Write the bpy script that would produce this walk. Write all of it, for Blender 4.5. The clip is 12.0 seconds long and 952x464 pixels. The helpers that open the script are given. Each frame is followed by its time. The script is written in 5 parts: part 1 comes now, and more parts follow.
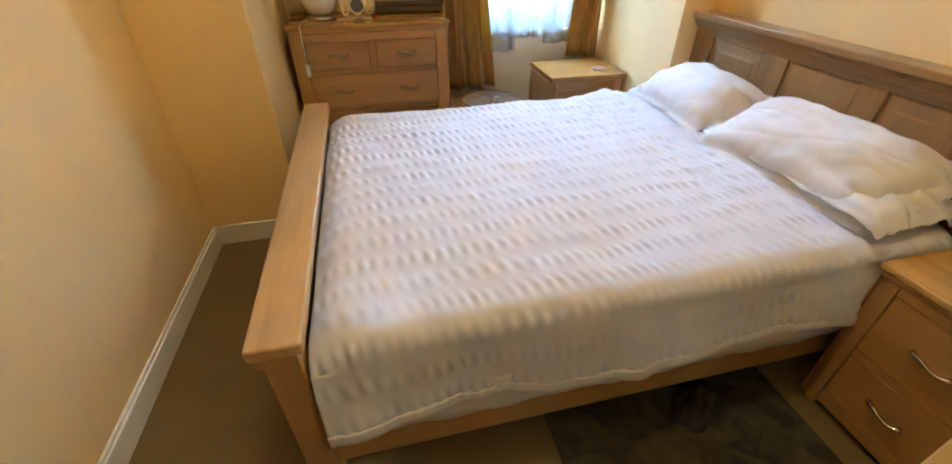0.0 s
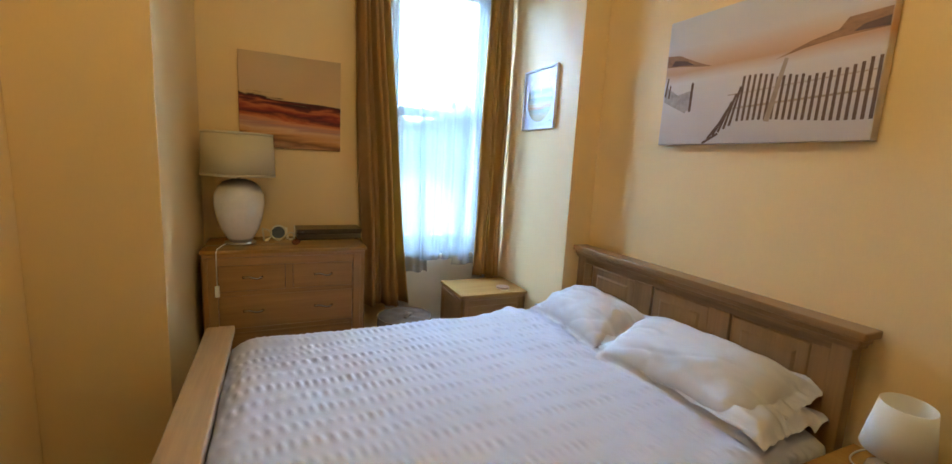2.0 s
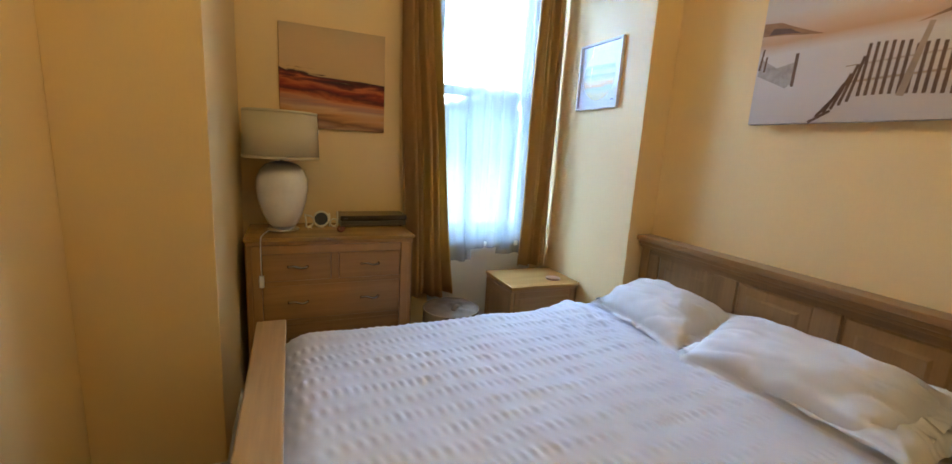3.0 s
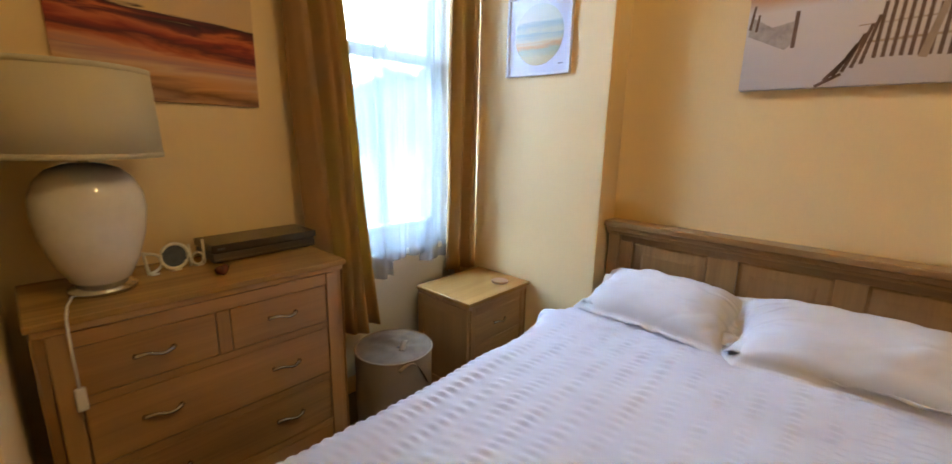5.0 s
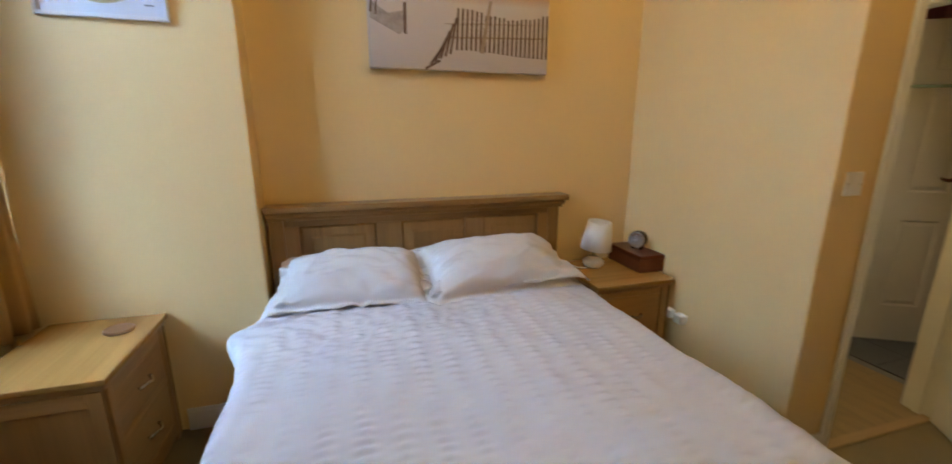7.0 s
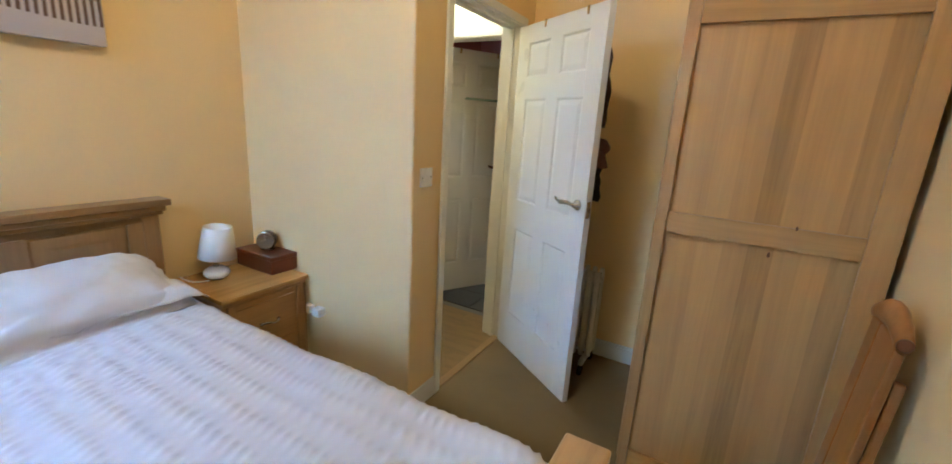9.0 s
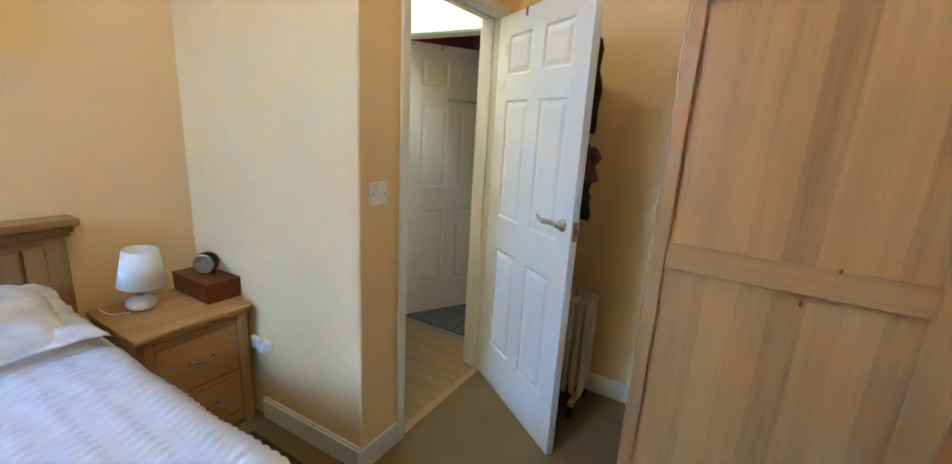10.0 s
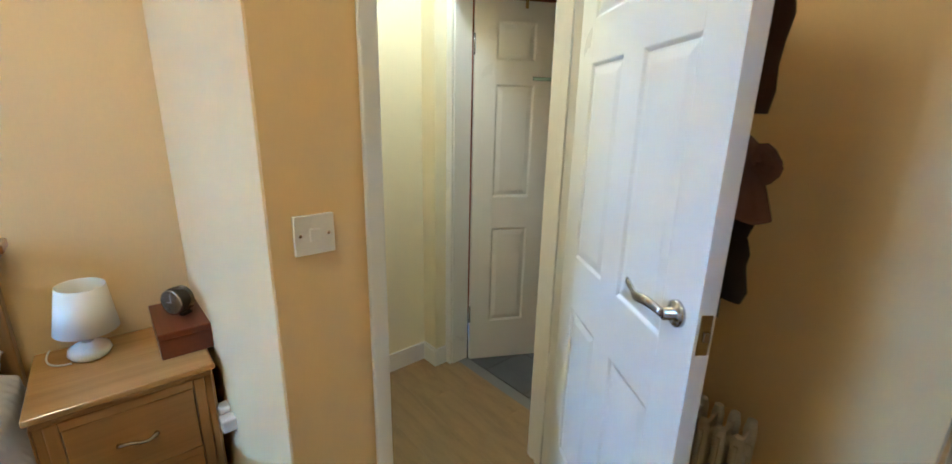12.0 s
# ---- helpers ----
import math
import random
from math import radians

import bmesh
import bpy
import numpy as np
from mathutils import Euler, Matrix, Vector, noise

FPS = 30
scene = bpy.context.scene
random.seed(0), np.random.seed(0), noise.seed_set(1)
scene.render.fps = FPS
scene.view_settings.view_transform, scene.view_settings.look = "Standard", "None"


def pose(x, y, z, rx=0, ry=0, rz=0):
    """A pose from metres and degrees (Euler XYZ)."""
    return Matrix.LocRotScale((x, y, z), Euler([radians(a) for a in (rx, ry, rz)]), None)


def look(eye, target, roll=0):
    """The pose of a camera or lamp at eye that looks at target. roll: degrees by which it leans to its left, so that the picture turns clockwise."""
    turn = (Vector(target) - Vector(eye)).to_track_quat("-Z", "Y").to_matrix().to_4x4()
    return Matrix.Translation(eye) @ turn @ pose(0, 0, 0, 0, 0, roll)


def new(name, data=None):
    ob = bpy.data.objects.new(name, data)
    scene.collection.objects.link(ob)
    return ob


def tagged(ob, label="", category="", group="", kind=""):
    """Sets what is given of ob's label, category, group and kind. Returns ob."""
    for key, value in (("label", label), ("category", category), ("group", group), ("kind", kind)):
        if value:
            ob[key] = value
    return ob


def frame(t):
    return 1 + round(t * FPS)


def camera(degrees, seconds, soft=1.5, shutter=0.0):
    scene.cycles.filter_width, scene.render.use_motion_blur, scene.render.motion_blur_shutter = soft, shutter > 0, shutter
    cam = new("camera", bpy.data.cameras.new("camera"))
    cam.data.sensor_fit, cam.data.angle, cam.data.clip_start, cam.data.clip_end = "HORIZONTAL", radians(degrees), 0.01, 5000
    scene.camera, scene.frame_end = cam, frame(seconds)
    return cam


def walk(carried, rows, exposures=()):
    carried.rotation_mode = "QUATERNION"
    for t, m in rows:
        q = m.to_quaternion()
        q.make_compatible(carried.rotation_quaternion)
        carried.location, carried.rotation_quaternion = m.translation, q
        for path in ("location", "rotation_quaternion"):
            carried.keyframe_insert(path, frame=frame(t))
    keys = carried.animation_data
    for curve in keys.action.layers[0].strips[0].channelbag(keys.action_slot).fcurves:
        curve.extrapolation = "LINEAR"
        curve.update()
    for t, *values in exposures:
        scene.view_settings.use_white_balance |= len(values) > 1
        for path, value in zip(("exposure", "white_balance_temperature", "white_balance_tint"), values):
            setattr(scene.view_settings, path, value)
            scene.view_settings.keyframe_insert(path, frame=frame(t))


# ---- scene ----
cam = camera(95.7, 12.0, shutter=0.3)
PATH = [
    (0, (0.237, 0.363, 1.396), (0.611, 1.944, 0.229), -0.1),
    (0.5, (0.162, 0.324, 1.433), (0.547, 2.06, 0.518), 1.0),
    (1, (0.146, 0.306, 1.466), (0.696, 2.146, 0.909), 2.2),
    (1.5, (0.19, 0.317, 1.491), (0.952, 2.133, 1.141), 2.6),
    (2, (0.21, 0.337, 1.493), (1.043, 2.128, 1.185), 3.2),
    (2.5, (0.226, 0.426, 1.471), (0.912, 2.271, 1.113), 3.8),
    (3.5, (-0.13, 0.88, 1.46), (0.82, 2.6, 1.055), 2.5),
    (4.5, (-0.124, 1.406, 1.457), (1.08, 2.935, 0.995), 1.5),
    (5, (-0.163, 1.561, 1.434), (1.282, 2.873, 0.999), 1.3),
    (5.5, (-0.126, 1.816, 1.459), (1.546, 2.838, 1.06), 1.1),
    (6, (-0.116, 2.003, 1.465), (1.752, 2.627, 1.089), 0.7),
    (6.5, (-0.117, 2.165, 1.408), (1.856, 2.167, 1.025), 0.0),
    (7, (-0.162, 2.187, 1.383), (1.698, 1.627, 0.905), 0.2),
    (7.5, (-0.222, 2.131, 1.405), (1.45, 1.215, 0.8), 1.3),
    (9.5, (-0.229, 1.87, 1.445), (0.629, 0.121, 0.992), 3.2),
    (10, (-0.207, 1.626, 1.454), (0.779, -0.047, 0.975), 3.3),
    (10.5, (-0.172, 1.368, 1.433), (0.987, -0.181, 0.923), 2.7),
    (11, (-0.116, 1.082, 1.453), (1.204, -0.33, 0.941), 2.4),
    (11.5, (-0.069, 0.89, 1.447), (1.346, -0.424, 0.924), 2.1),
    (12, (0.054, 0.747, 1.437), (1.505, -0.523, 0.907), 1.3),
]
EXPOSURES = [(0.0, 0.3, 6800, 4), (1.0, -0.08, 6600, 2), (2.5, -0.44, 6500, 2), (5.0, -0.4, 7400, 10), (6.0, -0.54, 7400, 8), (6.5, -0.68, 7500, 6), (7.5, -0.36, 7300, 4), (9.5, 0.06, 5100, 1), (12.0, 0.3, 4900, 0)]
walk(cam, [(t, look(eye, target, roll)) for t, eye, target, roll in PATH], EXPOSURES)
DAYLIGHT, HALL_LIGHT, ROOM_FILL, LEFT_SKEW = 124.0, 58.0, 46.0, 1.2

# ---- world, daylight ----
world = bpy.data.worlds.new("world")
scene.world = world
world.use_nodes = True
wn = world.node_tree
sky = wn.nodes.new("ShaderNodeTexSky")
sky.sky_type, sky.sun_disc, sky.sun_elevation, sky.sun_rotation = "NISHITA", False, radians(42), radians(150)
wn.links.new(sky.outputs[0], wn.nodes["Background"].inputs[0])
wn.nodes["Background"].inputs[1].default_value = 0.12
sun_data = bpy.data.lights.new("sun", "SUN")
sun_data.energy, sun_data.angle, sun_data.color = 2.5, radians(0.53), (1.0, 0.95, 0.88)
sun = new("sun", sun_data)
sun.matrix_world = look((4, -6, 8), (0, 0, 0))


# ---- materials ----
def nodes_of(name):
    m = bpy.data.materials.new(name)
    m.use_nodes = True
    t = m.node_tree
    return m, t, t.nodes["Principled BSDF"]


def node(t, kind, **values):
    n = t.nodes.new(kind)
    for key, value in values.items():
        n.inputs[key].default_value = value
    return n


def ramp(t, fac, *stops):
    r = t.nodes.new("ShaderNodeValToRGB")
    while len(r.color_ramp.elements) < len(stops):
        r.color_ramp.elements.new(0.5)
    for e, (p, c) in zip(r.color_ramp.elements, stops):
        e.position, e.color = p, (*c, 1)
    t.links.new(fac, r.inputs[0])
    return r.outputs[0]


def coords(t, scale=(1, 1, 1)):
    c = t.nodes.new("ShaderNodeTexCoord")
    m = t.nodes.new("ShaderNodeMapping")
    m.inputs["Scale"].default_value = scale
    t.links.new(c.outputs["Object"], m.inputs[0])
    return m.outputs[0]


def tone(c, f):
    return tuple(min(1.0, max(0.0, v * f)) for v in c)


def bump(t, p, height, strength, distance):
    b = node(t, "ShaderNodeBump", Strength=strength, Distance=distance)
    t.links.new(height, b.inputs["Height"])
    t.links.new(b.outputs[0], p.inputs["Normal"])


def surface(name, color, rough=0.6, metal=0.0, var=0.12, big=2.0, fine=60.0, relief=0.15, deep=0.001, scale=(1, 1, 1)):
    """A plain surface with slow and fine variation of colour, gloss and relief."""
    m, t, p = nodes_of(name)
    v = coords(t, scale)
    a = node(t, "ShaderNodeTexNoise", Scale=big, Detail=4.0)
    b = node(t, "ShaderNodeTexNoise", Scale=fine, Detail=5.0)
    for n in (a, b):
        t.links.new(v, n.inputs["Vector"])
    mix = node(t, "ShaderNodeMath")
    mix.operation = "MULTIPLY_ADD"
    t.links.new(b.outputs[0], mix.inputs[0])
    mix.inputs[1].default_value = 0.35
    t.links.new(a.outputs[0], mix.inputs[2])
    col = ramp(t, mix.outputs[0], (0.35, tone(color, 1 - var)), (0.65, color), (0.95, tone(color, 1 + var * 0.6)))
    t.links.new(col, p.inputs["Base Color"])
    r = node(t, "ShaderNodeMapRange")
    r.inputs["To Min"].default_value, r.inputs["To Max"].default_value = max(0.03, rough - 0.07), min(1, rough + 0.07)
    t.links.new(a.outputs[0], r.inputs[0])
    t.links.new(r.outputs[0], p.inputs["Roughness"])
    p.inputs["Metallic"].default_value = metal
    if relief:
        bump(t, p, b.outputs[0], relief, deep)
    return m


def wood(name, color, axis, rough=0.38, board=0.0, stave=0.3):
    """Oak with its grain along one axis; board: width of glued staves, whose tone differs."""
    m, t, p = nodes_of(name)
    k = [14.0, 14.0, 14.0]
    k["xyz".index(axis)] = 0.9
    v = coords(t, tuple(k))
    slow = node(t, "ShaderNodeTexNoise", Scale=1.0, Detail=6.0, Roughness=0.6, Distortion=0.6)
    t.links.new(v, slow.inputs["Vector"])
    k2 = [120.0, 120.0, 120.0]
    k2["xyz".index(axis)] = 4.0
    v2 = coords(t, tuple(k2))
    pores = node(t, "ShaderNodeTexNoise", Scale=1.0, Detail=3.0)
    t.links.new(v2, pores.inputs["Vector"])
    add = node(t, "ShaderNodeMath")
    add.operation = "MULTIPLY_ADD"
    add.inputs[1].default_value = 0.3
    t.links.new(pores.outputs[0], add.inputs[0])
    t.links.new(slow.outputs[0], add.inputs[2])
    fac = add.outputs[0]
    if board:
        c = t.nodes.new("ShaderNodeTexCoord")
        s = t.nodes.new("ShaderNodeSeparateXYZ")
        t.links.new(c.outputs["Object"], s.inputs[0])
        q = node(t, "ShaderNodeMath")
        q.operation = "DIVIDE"
        q.inputs[1].default_value = board
        across = "X" if axis != "x" else "Y"
        t.links.new(s.outputs[across], q.inputs[0])
        fl = node(t, "ShaderNodeMath")
        fl.operation = "FLOOR"
        t.links.new(q.outputs[0], fl.inputs[0])
        w = t.nodes.new("ShaderNodeTexWhiteNoise")
        w.noise_dimensions = "1D"
        t.links.new(fl.outputs[0], w.inputs["W"])
        more = node(t, "ShaderNodeMath")
        more.operation = "MULTIPLY_ADD"
        more.inputs[1].default_value = stave
        t.links.new(w.outputs[0], more.inputs[0])
        t.links.new(fac, more.inputs[2])
        less = node(t, "ShaderNodeMath")
        less.operation = "SUBTRACT"
        less.inputs[1].default_value = stave / 2
        t.links.new(more.outputs[0], less.inputs[0])
        fac = less.outputs[0]
    info = t.nodes.new("ShaderNodeObjectInfo")
    own = node(t, "ShaderNodeMath")
    own.operation = "MULTIPLY_ADD"
    own.inputs[1].default_value = 0.22
    t.links.new(info.outputs["Random"], own.inputs[0])
    t.links.new(fac, own.inputs[2])
    mid = node(t, "ShaderNodeMath")
    mid.operation = "SUBTRACT"
    mid.inputs[1].default_value = 0.11
    t.links.new(own.outputs[0], mid.inputs[0])
    fac = mid.outputs[0]
    col = ramp(t, fac, (0.3, tone(color, 0.66)), (0.6, color), (0.95, tone(color, 1.28)))
    t.links.new(col, p.inputs["Base Color"])
    p.inputs["Roughness"].default_value = rough
    bump(t, p, pores.outputs[0], 0.12, 0.0006)
    return m


PAINT = (0.82, 0.605, 0.305)
wall_paint = surface("warm_cream_paint", PAINT, 0.5, var=0.05, big=1.2, fine=230, relief=0.25, deep=0.0012, scale=(1, 1, 0.22))
hall_paint = surface("pale_hall_paint", (0.78, 0.74, 0.55), 0.6, var=0.05, fine=150, relief=0.15)
bath_paint = surface("dark_red_paint", (0.22, 0.045, 0.02), 0.5, var=0.15)
ceiling_paint = surface("white_ceiling_paint", (0.82, 0.8, 0.75), 0.75, var=0.04, fine=120)
white_gloss = surface("white_gloss_paint", (0.78, 0.79, 0.78), 0.3, var=0.025, big=4, fine=90, relief=0.03)
white_plastic = surface("white_plastic", (0.8, 0.8, 0.8), 0.28, var=0.03, relief=0.0)
carpet_mat = surface("beige_carpet", (0.2, 0.142, 0.066), 0.95, var=0.16, big=3.5, fine=420, relief=0.9, deep=0.006)
laminate = surface("oak_laminate", (0.25, 0.168, 0.075), 0.35, var=0.34, big=2.2, fine=40, relief=0.05, scale=(1, 9, 1))
slate = surface("dark_slate_tile", (0.07, 0.075, 0.085), 0.4, var=0.25, big=6, fine=50, relief=0.25)
grout = surface("grey_grout", (0.2, 0.2, 0.2), 0.9, var=0.1)
OAK = (0.34, 0.182, 0.066)
oak_x, oak_y, oak_z = (wood("oak_grain_" + a, OAK, a) for a in "xyz")
oak_staves = wood("oak_staves", (0.43, 0.248, 0.09), "z", 0.36, 0.072, 0.36)
oak_top_x = wood("oak_top_x", (0.4, 0.222, 0.072), "x", 0.13, 0.1, 0.1)
oak_top_y = wood("oak_top_y", (0.41, 0.23, 0.072), "y", 0.22, 0.1)
oak_bed = wood("oak_bed_rail", (0.4, 0.25, 0.115), "y", 0.33)
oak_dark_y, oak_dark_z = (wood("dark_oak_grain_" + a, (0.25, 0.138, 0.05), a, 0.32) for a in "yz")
oak_light_x, oak_light_y, oak_light_z = (wood("light_oak_grain_" + a, (0.43, 0.248, 0.09), a, 0.36) for a in "xyz")
gap_shade = surface("recess_shade", (0.03, 0.018, 0.01), 0.9, relief=0.0)
pine = wood("stained_pine", (0.27, 0.118, 0.034), "z", 0.3)
dark_plug = wood("end_grain", (0.1, 0.03, 0.012), "y", 0.4)
mahogany = wood("mahogany", (0.13, 0.032, 0.012), "x", 0.28)
bedding = surface("white_seersucker", (0.6, 0.615, 0.69), 0.85, var=0.04, big=3, fine=300, relief=0.3, deep=0.0015)
pillow_cotton = surface("white_cotton", (0.65, 0.655, 0.69), 0.8, var=0.03, big=4, fine=260, relief=0.2, deep=0.001)
curtain_cloth = surface("gold_brown_curtain", (0.43, 0.24, 0.1), 0.75, var=0.2, big=3, fine=240, relief=0.3, scale=(1, 1, 0.25))
ct = curtain_cloth.node_tree
glow = ct.nodes.new("ShaderNodeBsdfTranslucent")
glow.inputs[0].default_value = (0.6, 0.43, 0.09, 1)
part_through = ct.nodes.new("ShaderNodeMixShader")
part_through.inputs[0].default_value = 0.3
ct.links.new(ct.nodes["Principled BSDF"].outputs[0], part_through.inputs[1])
ct.links.new(glow.outputs[0], part_through.inputs[2])
ct.links.new(part_through.outputs[0], ct.nodes["Material Output"].inputs[0])
chrome = surface("brushed_nickel", (0.5, 0.51, 0.52), 0.22, 1.0, var=0.06, relief=0.03)
brass = surface("aged_brass", (0.42, 0.29, 0.12), 0.35, 1.0, var=0.12, relief=0.03)
black_plastic = surface("black_plastic", (0.026, 0.022, 0.018), 0.25, var=0.2, relief=0.05)
grey_plastic = surface("charcoal_plastic", (0.045, 0.043, 0.04), 0.38, var=0.15, relief=0.05)
glazed = surface("white_glazed_ceramic", (0.8, 0.77, 0.73), 0.1, var=0.12, big=5, fine=45, relief=0.05)
glazed.node_tree.nodes["Principled BSDF"].inputs["Coat Weight"].default_value = 0.6
shade_linen = surface("taupe_linen_shade", (0.58, 0.49, 0.32), 0.85, var=0.08, fine=300, relief=0.3, scale=(1, 1, 2.5))
shade_white = surface("white_fabric_shade", (0.8, 0.77, 0.68), 0.8, var=0.04, fine=300, relief=0.2)
felt = surface("taupe_canvas_fabric", (0.27, 0.2, 0.125), 0.9, var=0.15, big=6, fine=220, relief=0.4, deep=0.002)
radiator_paint = surface("cream_enamel", (0.7, 0.66, 0.55), 0.35, var=0.06, relief=0.03)
coat_brown = surface("brown_wool", (0.045, 0.017, 0.012), 0.9, var=0.3, fine=180, relief=0.4)
coat_plum = surface("plum_brown_cloth", (0.13, 0.062, 0.05), 0.85, var=0.2, fine=160, relief=0.4)
coat_black = surface("black_cloth", (0.012, 0.01, 0.012), 0.85, var=0.3, fine=160, relief=0.4)
gold_trim = surface("gilt_edge", (0.45, 0.29, 0.09), 0.4, 0.7, relief=0.05)
walnut = wood("walnut_frame", (0.11, 0.045, 0.02), "y", 0.35)
cream_mount = surface("cream_mount_board", (0.7, 0.6, 0.38), 0.85, var=0.04)
blue_white = surface("cool_white_frame", (0.7, 0.72, 0.78), 0.45, var=0.03, relief=0.03)


def banded(name, axis, stops, freq=1.0, distort=1.2, rough=0.7, lo=0.0, hi=1.0, stretch=(1, 1, 1), blur=0.12, slope=0.0):
    """A print in soft horizontal bands; stops run from lo to hi along the axis."""
    m, t, p = nodes_of(name)
    c = t.nodes.new("ShaderNodeTexCoord")
    s = t.nodes.new("ShaderNodeSeparateXYZ")
    t.links.new(c.outputs["Object"], s.inputs[0])
    v = coords(t, stretch)
    n = node(t, "ShaderNodeTexNoise", Scale=freq, Detail=6.0, Distortion=distort)
    t.links.new(v, n.inputs["Vector"])
    r = node(t, "ShaderNodeMapRange")
    r.inputs["From Min"].default_value, r.inputs["From Max"].default_value = lo, hi
    tilt = node(t, "ShaderNodeMath")
    tilt.operation = "MULTIPLY_ADD"
    tilt.inputs[1].default_value = slope
    t.links.new(s.outputs["X"], tilt.inputs[0])
    t.links.new(s.outputs["XYZ".index(axis.upper())], tilt.inputs[2])
    t.links.new(tilt.outputs[0], r.inputs[0])
    a = node(t, "ShaderNodeMath")
    a.operation = "MULTIPLY_ADD"
    a.inputs[1].default_value = blur
    t.links.new(n.outputs[0], a.inputs[0])
    t.links.new(r.outputs[0], a.inputs[2])
    b = node(t, "ShaderNodeMath")
    b.operation = "SUBTRACT"
    b.inputs[1].default_value = blur / 2
    t.links.new(a.outputs[0], b.inputs[0])
    t.links.new(ramp(t, b.outputs[0], *stops), p.inputs["Base Color"])
    p.inputs["Roughness"].default_value = rough
    return m


def glass_pane(name, tint=(0.95, 0.98, 1.0), gloss=0.4):
    m, t, p = nodes_of(name)
    t.nodes.remove(p)
    g = t.nodes.new("ShaderNodeBsdfGlossy")
    g.inputs["Roughness"].default_value = 0.02
    tr = t.nodes.new("ShaderNodeBsdfTransparent")
    tr.inputs[0].default_value = (*tint, 1)
    lw = t.nodes.new("ShaderNodeLayerWeight")
    pw = node(t, "ShaderNodeMath")
    pw.operation = "POWER"
    pw.inputs[1].default_value = 4.0
    t.links.new(lw.outputs["Facing"], pw.inputs[0])
    fr = node(t, "ShaderNodeMath")
    fr.operation = "MULTIPLY_ADD"
    fr.inputs[1].default_value, fr.inputs[2].default_value = gloss, 0.1 * gloss
    t.links.new(pw.outputs[0], fr.inputs[0])
    mx = t.nodes.new("ShaderNodeMixShader")
    t.links.new(fr.outputs[0], mx.inputs[0])
    t.links.new(tr.outputs[0], mx.inputs[1])
    t.links.new(g.outputs[0], mx.inputs[2])
    t.links.new(mx.outputs[0], t.nodes["Material Output"].inputs[0])
    return m


def sheer_voile():
    m, t, p = nodes_of("white_voile")
    t.nodes.remove(p)
    tr = t.nodes.new("ShaderNodeBsdfTransparent")
    tl = t.nodes.new("ShaderNodeBsdfTranslucent")
    df = t.nodes.new("ShaderNodeBsdfDiffuse")
    tl.inputs[0].default_value, df.inputs[0].default_value = (0.13, 0.175, 0.2, 1), (0.8, 0.84, 0.88, 1)
    n = node(t, "ShaderNodeTexNoise", Scale=260.0, Detail=2.0)
    t.links.new(coords(t), n.inputs["Vector"])
    r = node(t, "ShaderNodeMapRange")
    r.inputs["To Min"].default_value, r.inputs["To Max"].default_value = 0.54, 0.72
    t.links.new(n.outputs[0], r.inputs[0])
    a = t.nodes.new("ShaderNodeMixShader")
    a.inputs[0].default_value = 0.5
    t.links.new(tl.outputs[0], a.inputs[1])
    t.links.new(df.outputs[0], a.inputs[2])
    mx = t.nodes.new("ShaderNodeMixShader")
    t.links.new(r.outputs[0], mx.inputs[0])
    t.links.new(tr.outputs[0], mx.inputs[1])
    t.links.new(a.outputs[0], mx.inputs[2])
    t.links.new(mx.outputs[0], t.nodes["Material Output"].inputs[0])
    return m


def daylight_backdrop():
    """Bright hazy street beyond the window: pale ground, soft trees, white sky."""
    m, t, p = nodes_of("bright_hazy_distance")
    t.nodes.remove(p)
    c = t.nodes.new("ShaderNodeTexCoord")
    s = t.nodes.new("ShaderNodeSeparateXYZ")
    t.links.new(c.outputs["Object"], s.inputs[0])
    n = node(t, "ShaderNodeTexNoise", Scale=0.9, Detail=4.0, Roughness=0.55)
    t.links.new(coords(t), n.inputs["Vector"])
    a = node(t, "ShaderNodeMath")
    a.operation = "MULTIPLY_ADD"
    a.inputs[1].default_value = 2.4
    t.links.new(n.outputs[0], a.inputs[0])
    t.links.new(s.outputs["Z"], a.inputs[2])
    r = node(t, "ShaderNodeMapRange")
    r.inputs["From Min"].default_value, r.inputs["From Max"].default_value = 0.0, 6.0
    t.links.new(a.outputs[0], r.inputs[0])
    col = ramp(t, r.outputs[0], (0.0, (0.02, 0.024, 0.027)), (0.33, (0.022, 0.027, 0.03)), (0.4, (0.009, 0.0135, 0.016)), (0.62, (0.011, 0.016, 0.019)), (0.76, (0.43, 0.63, 1.0)), (1.0, (0.43, 0.63, 1.0)))
    e = t.nodes.new("ShaderNodeEmission")
    e.inputs[1].default_value = DAYLIGHT
    t.links.new(col, e.inputs[0])
    t.links.new(e.outputs[0], t.nodes["Material Output"].inputs[0])
    return m


pane_glass = glass_pane("window_glass")
voile = sheer_voile()


# ---- building helpers ----
def bx(bm, x0, y0, z0, x1, y1, z1, bev=0.0, seg=2, turn=None):
    """Adds a box, its edges rounded by bev."""
    m = Matrix.LocRotScale(((x0 + x1) / 2, (y0 + y1) / 2, (z0 + z1) / 2), None, (abs(x1 - x0), abs(y1 - y0), abs(z1 - z0)))
    if turn is not None:
        m = turn @ m
    vs = bmesh.ops.create_cube(bm, size=1.0, matrix=m)["verts"]
    if bev:
        es = list({e for v in vs for e in v.link_edges})
        bmesh.ops.bevel(bm, geom=es, offset=bev, segments=seg, affect="EDGES", profile=0.6)
    return bm


def box(*a, **k):
    return bx(bmesh.new(), *a, **k)


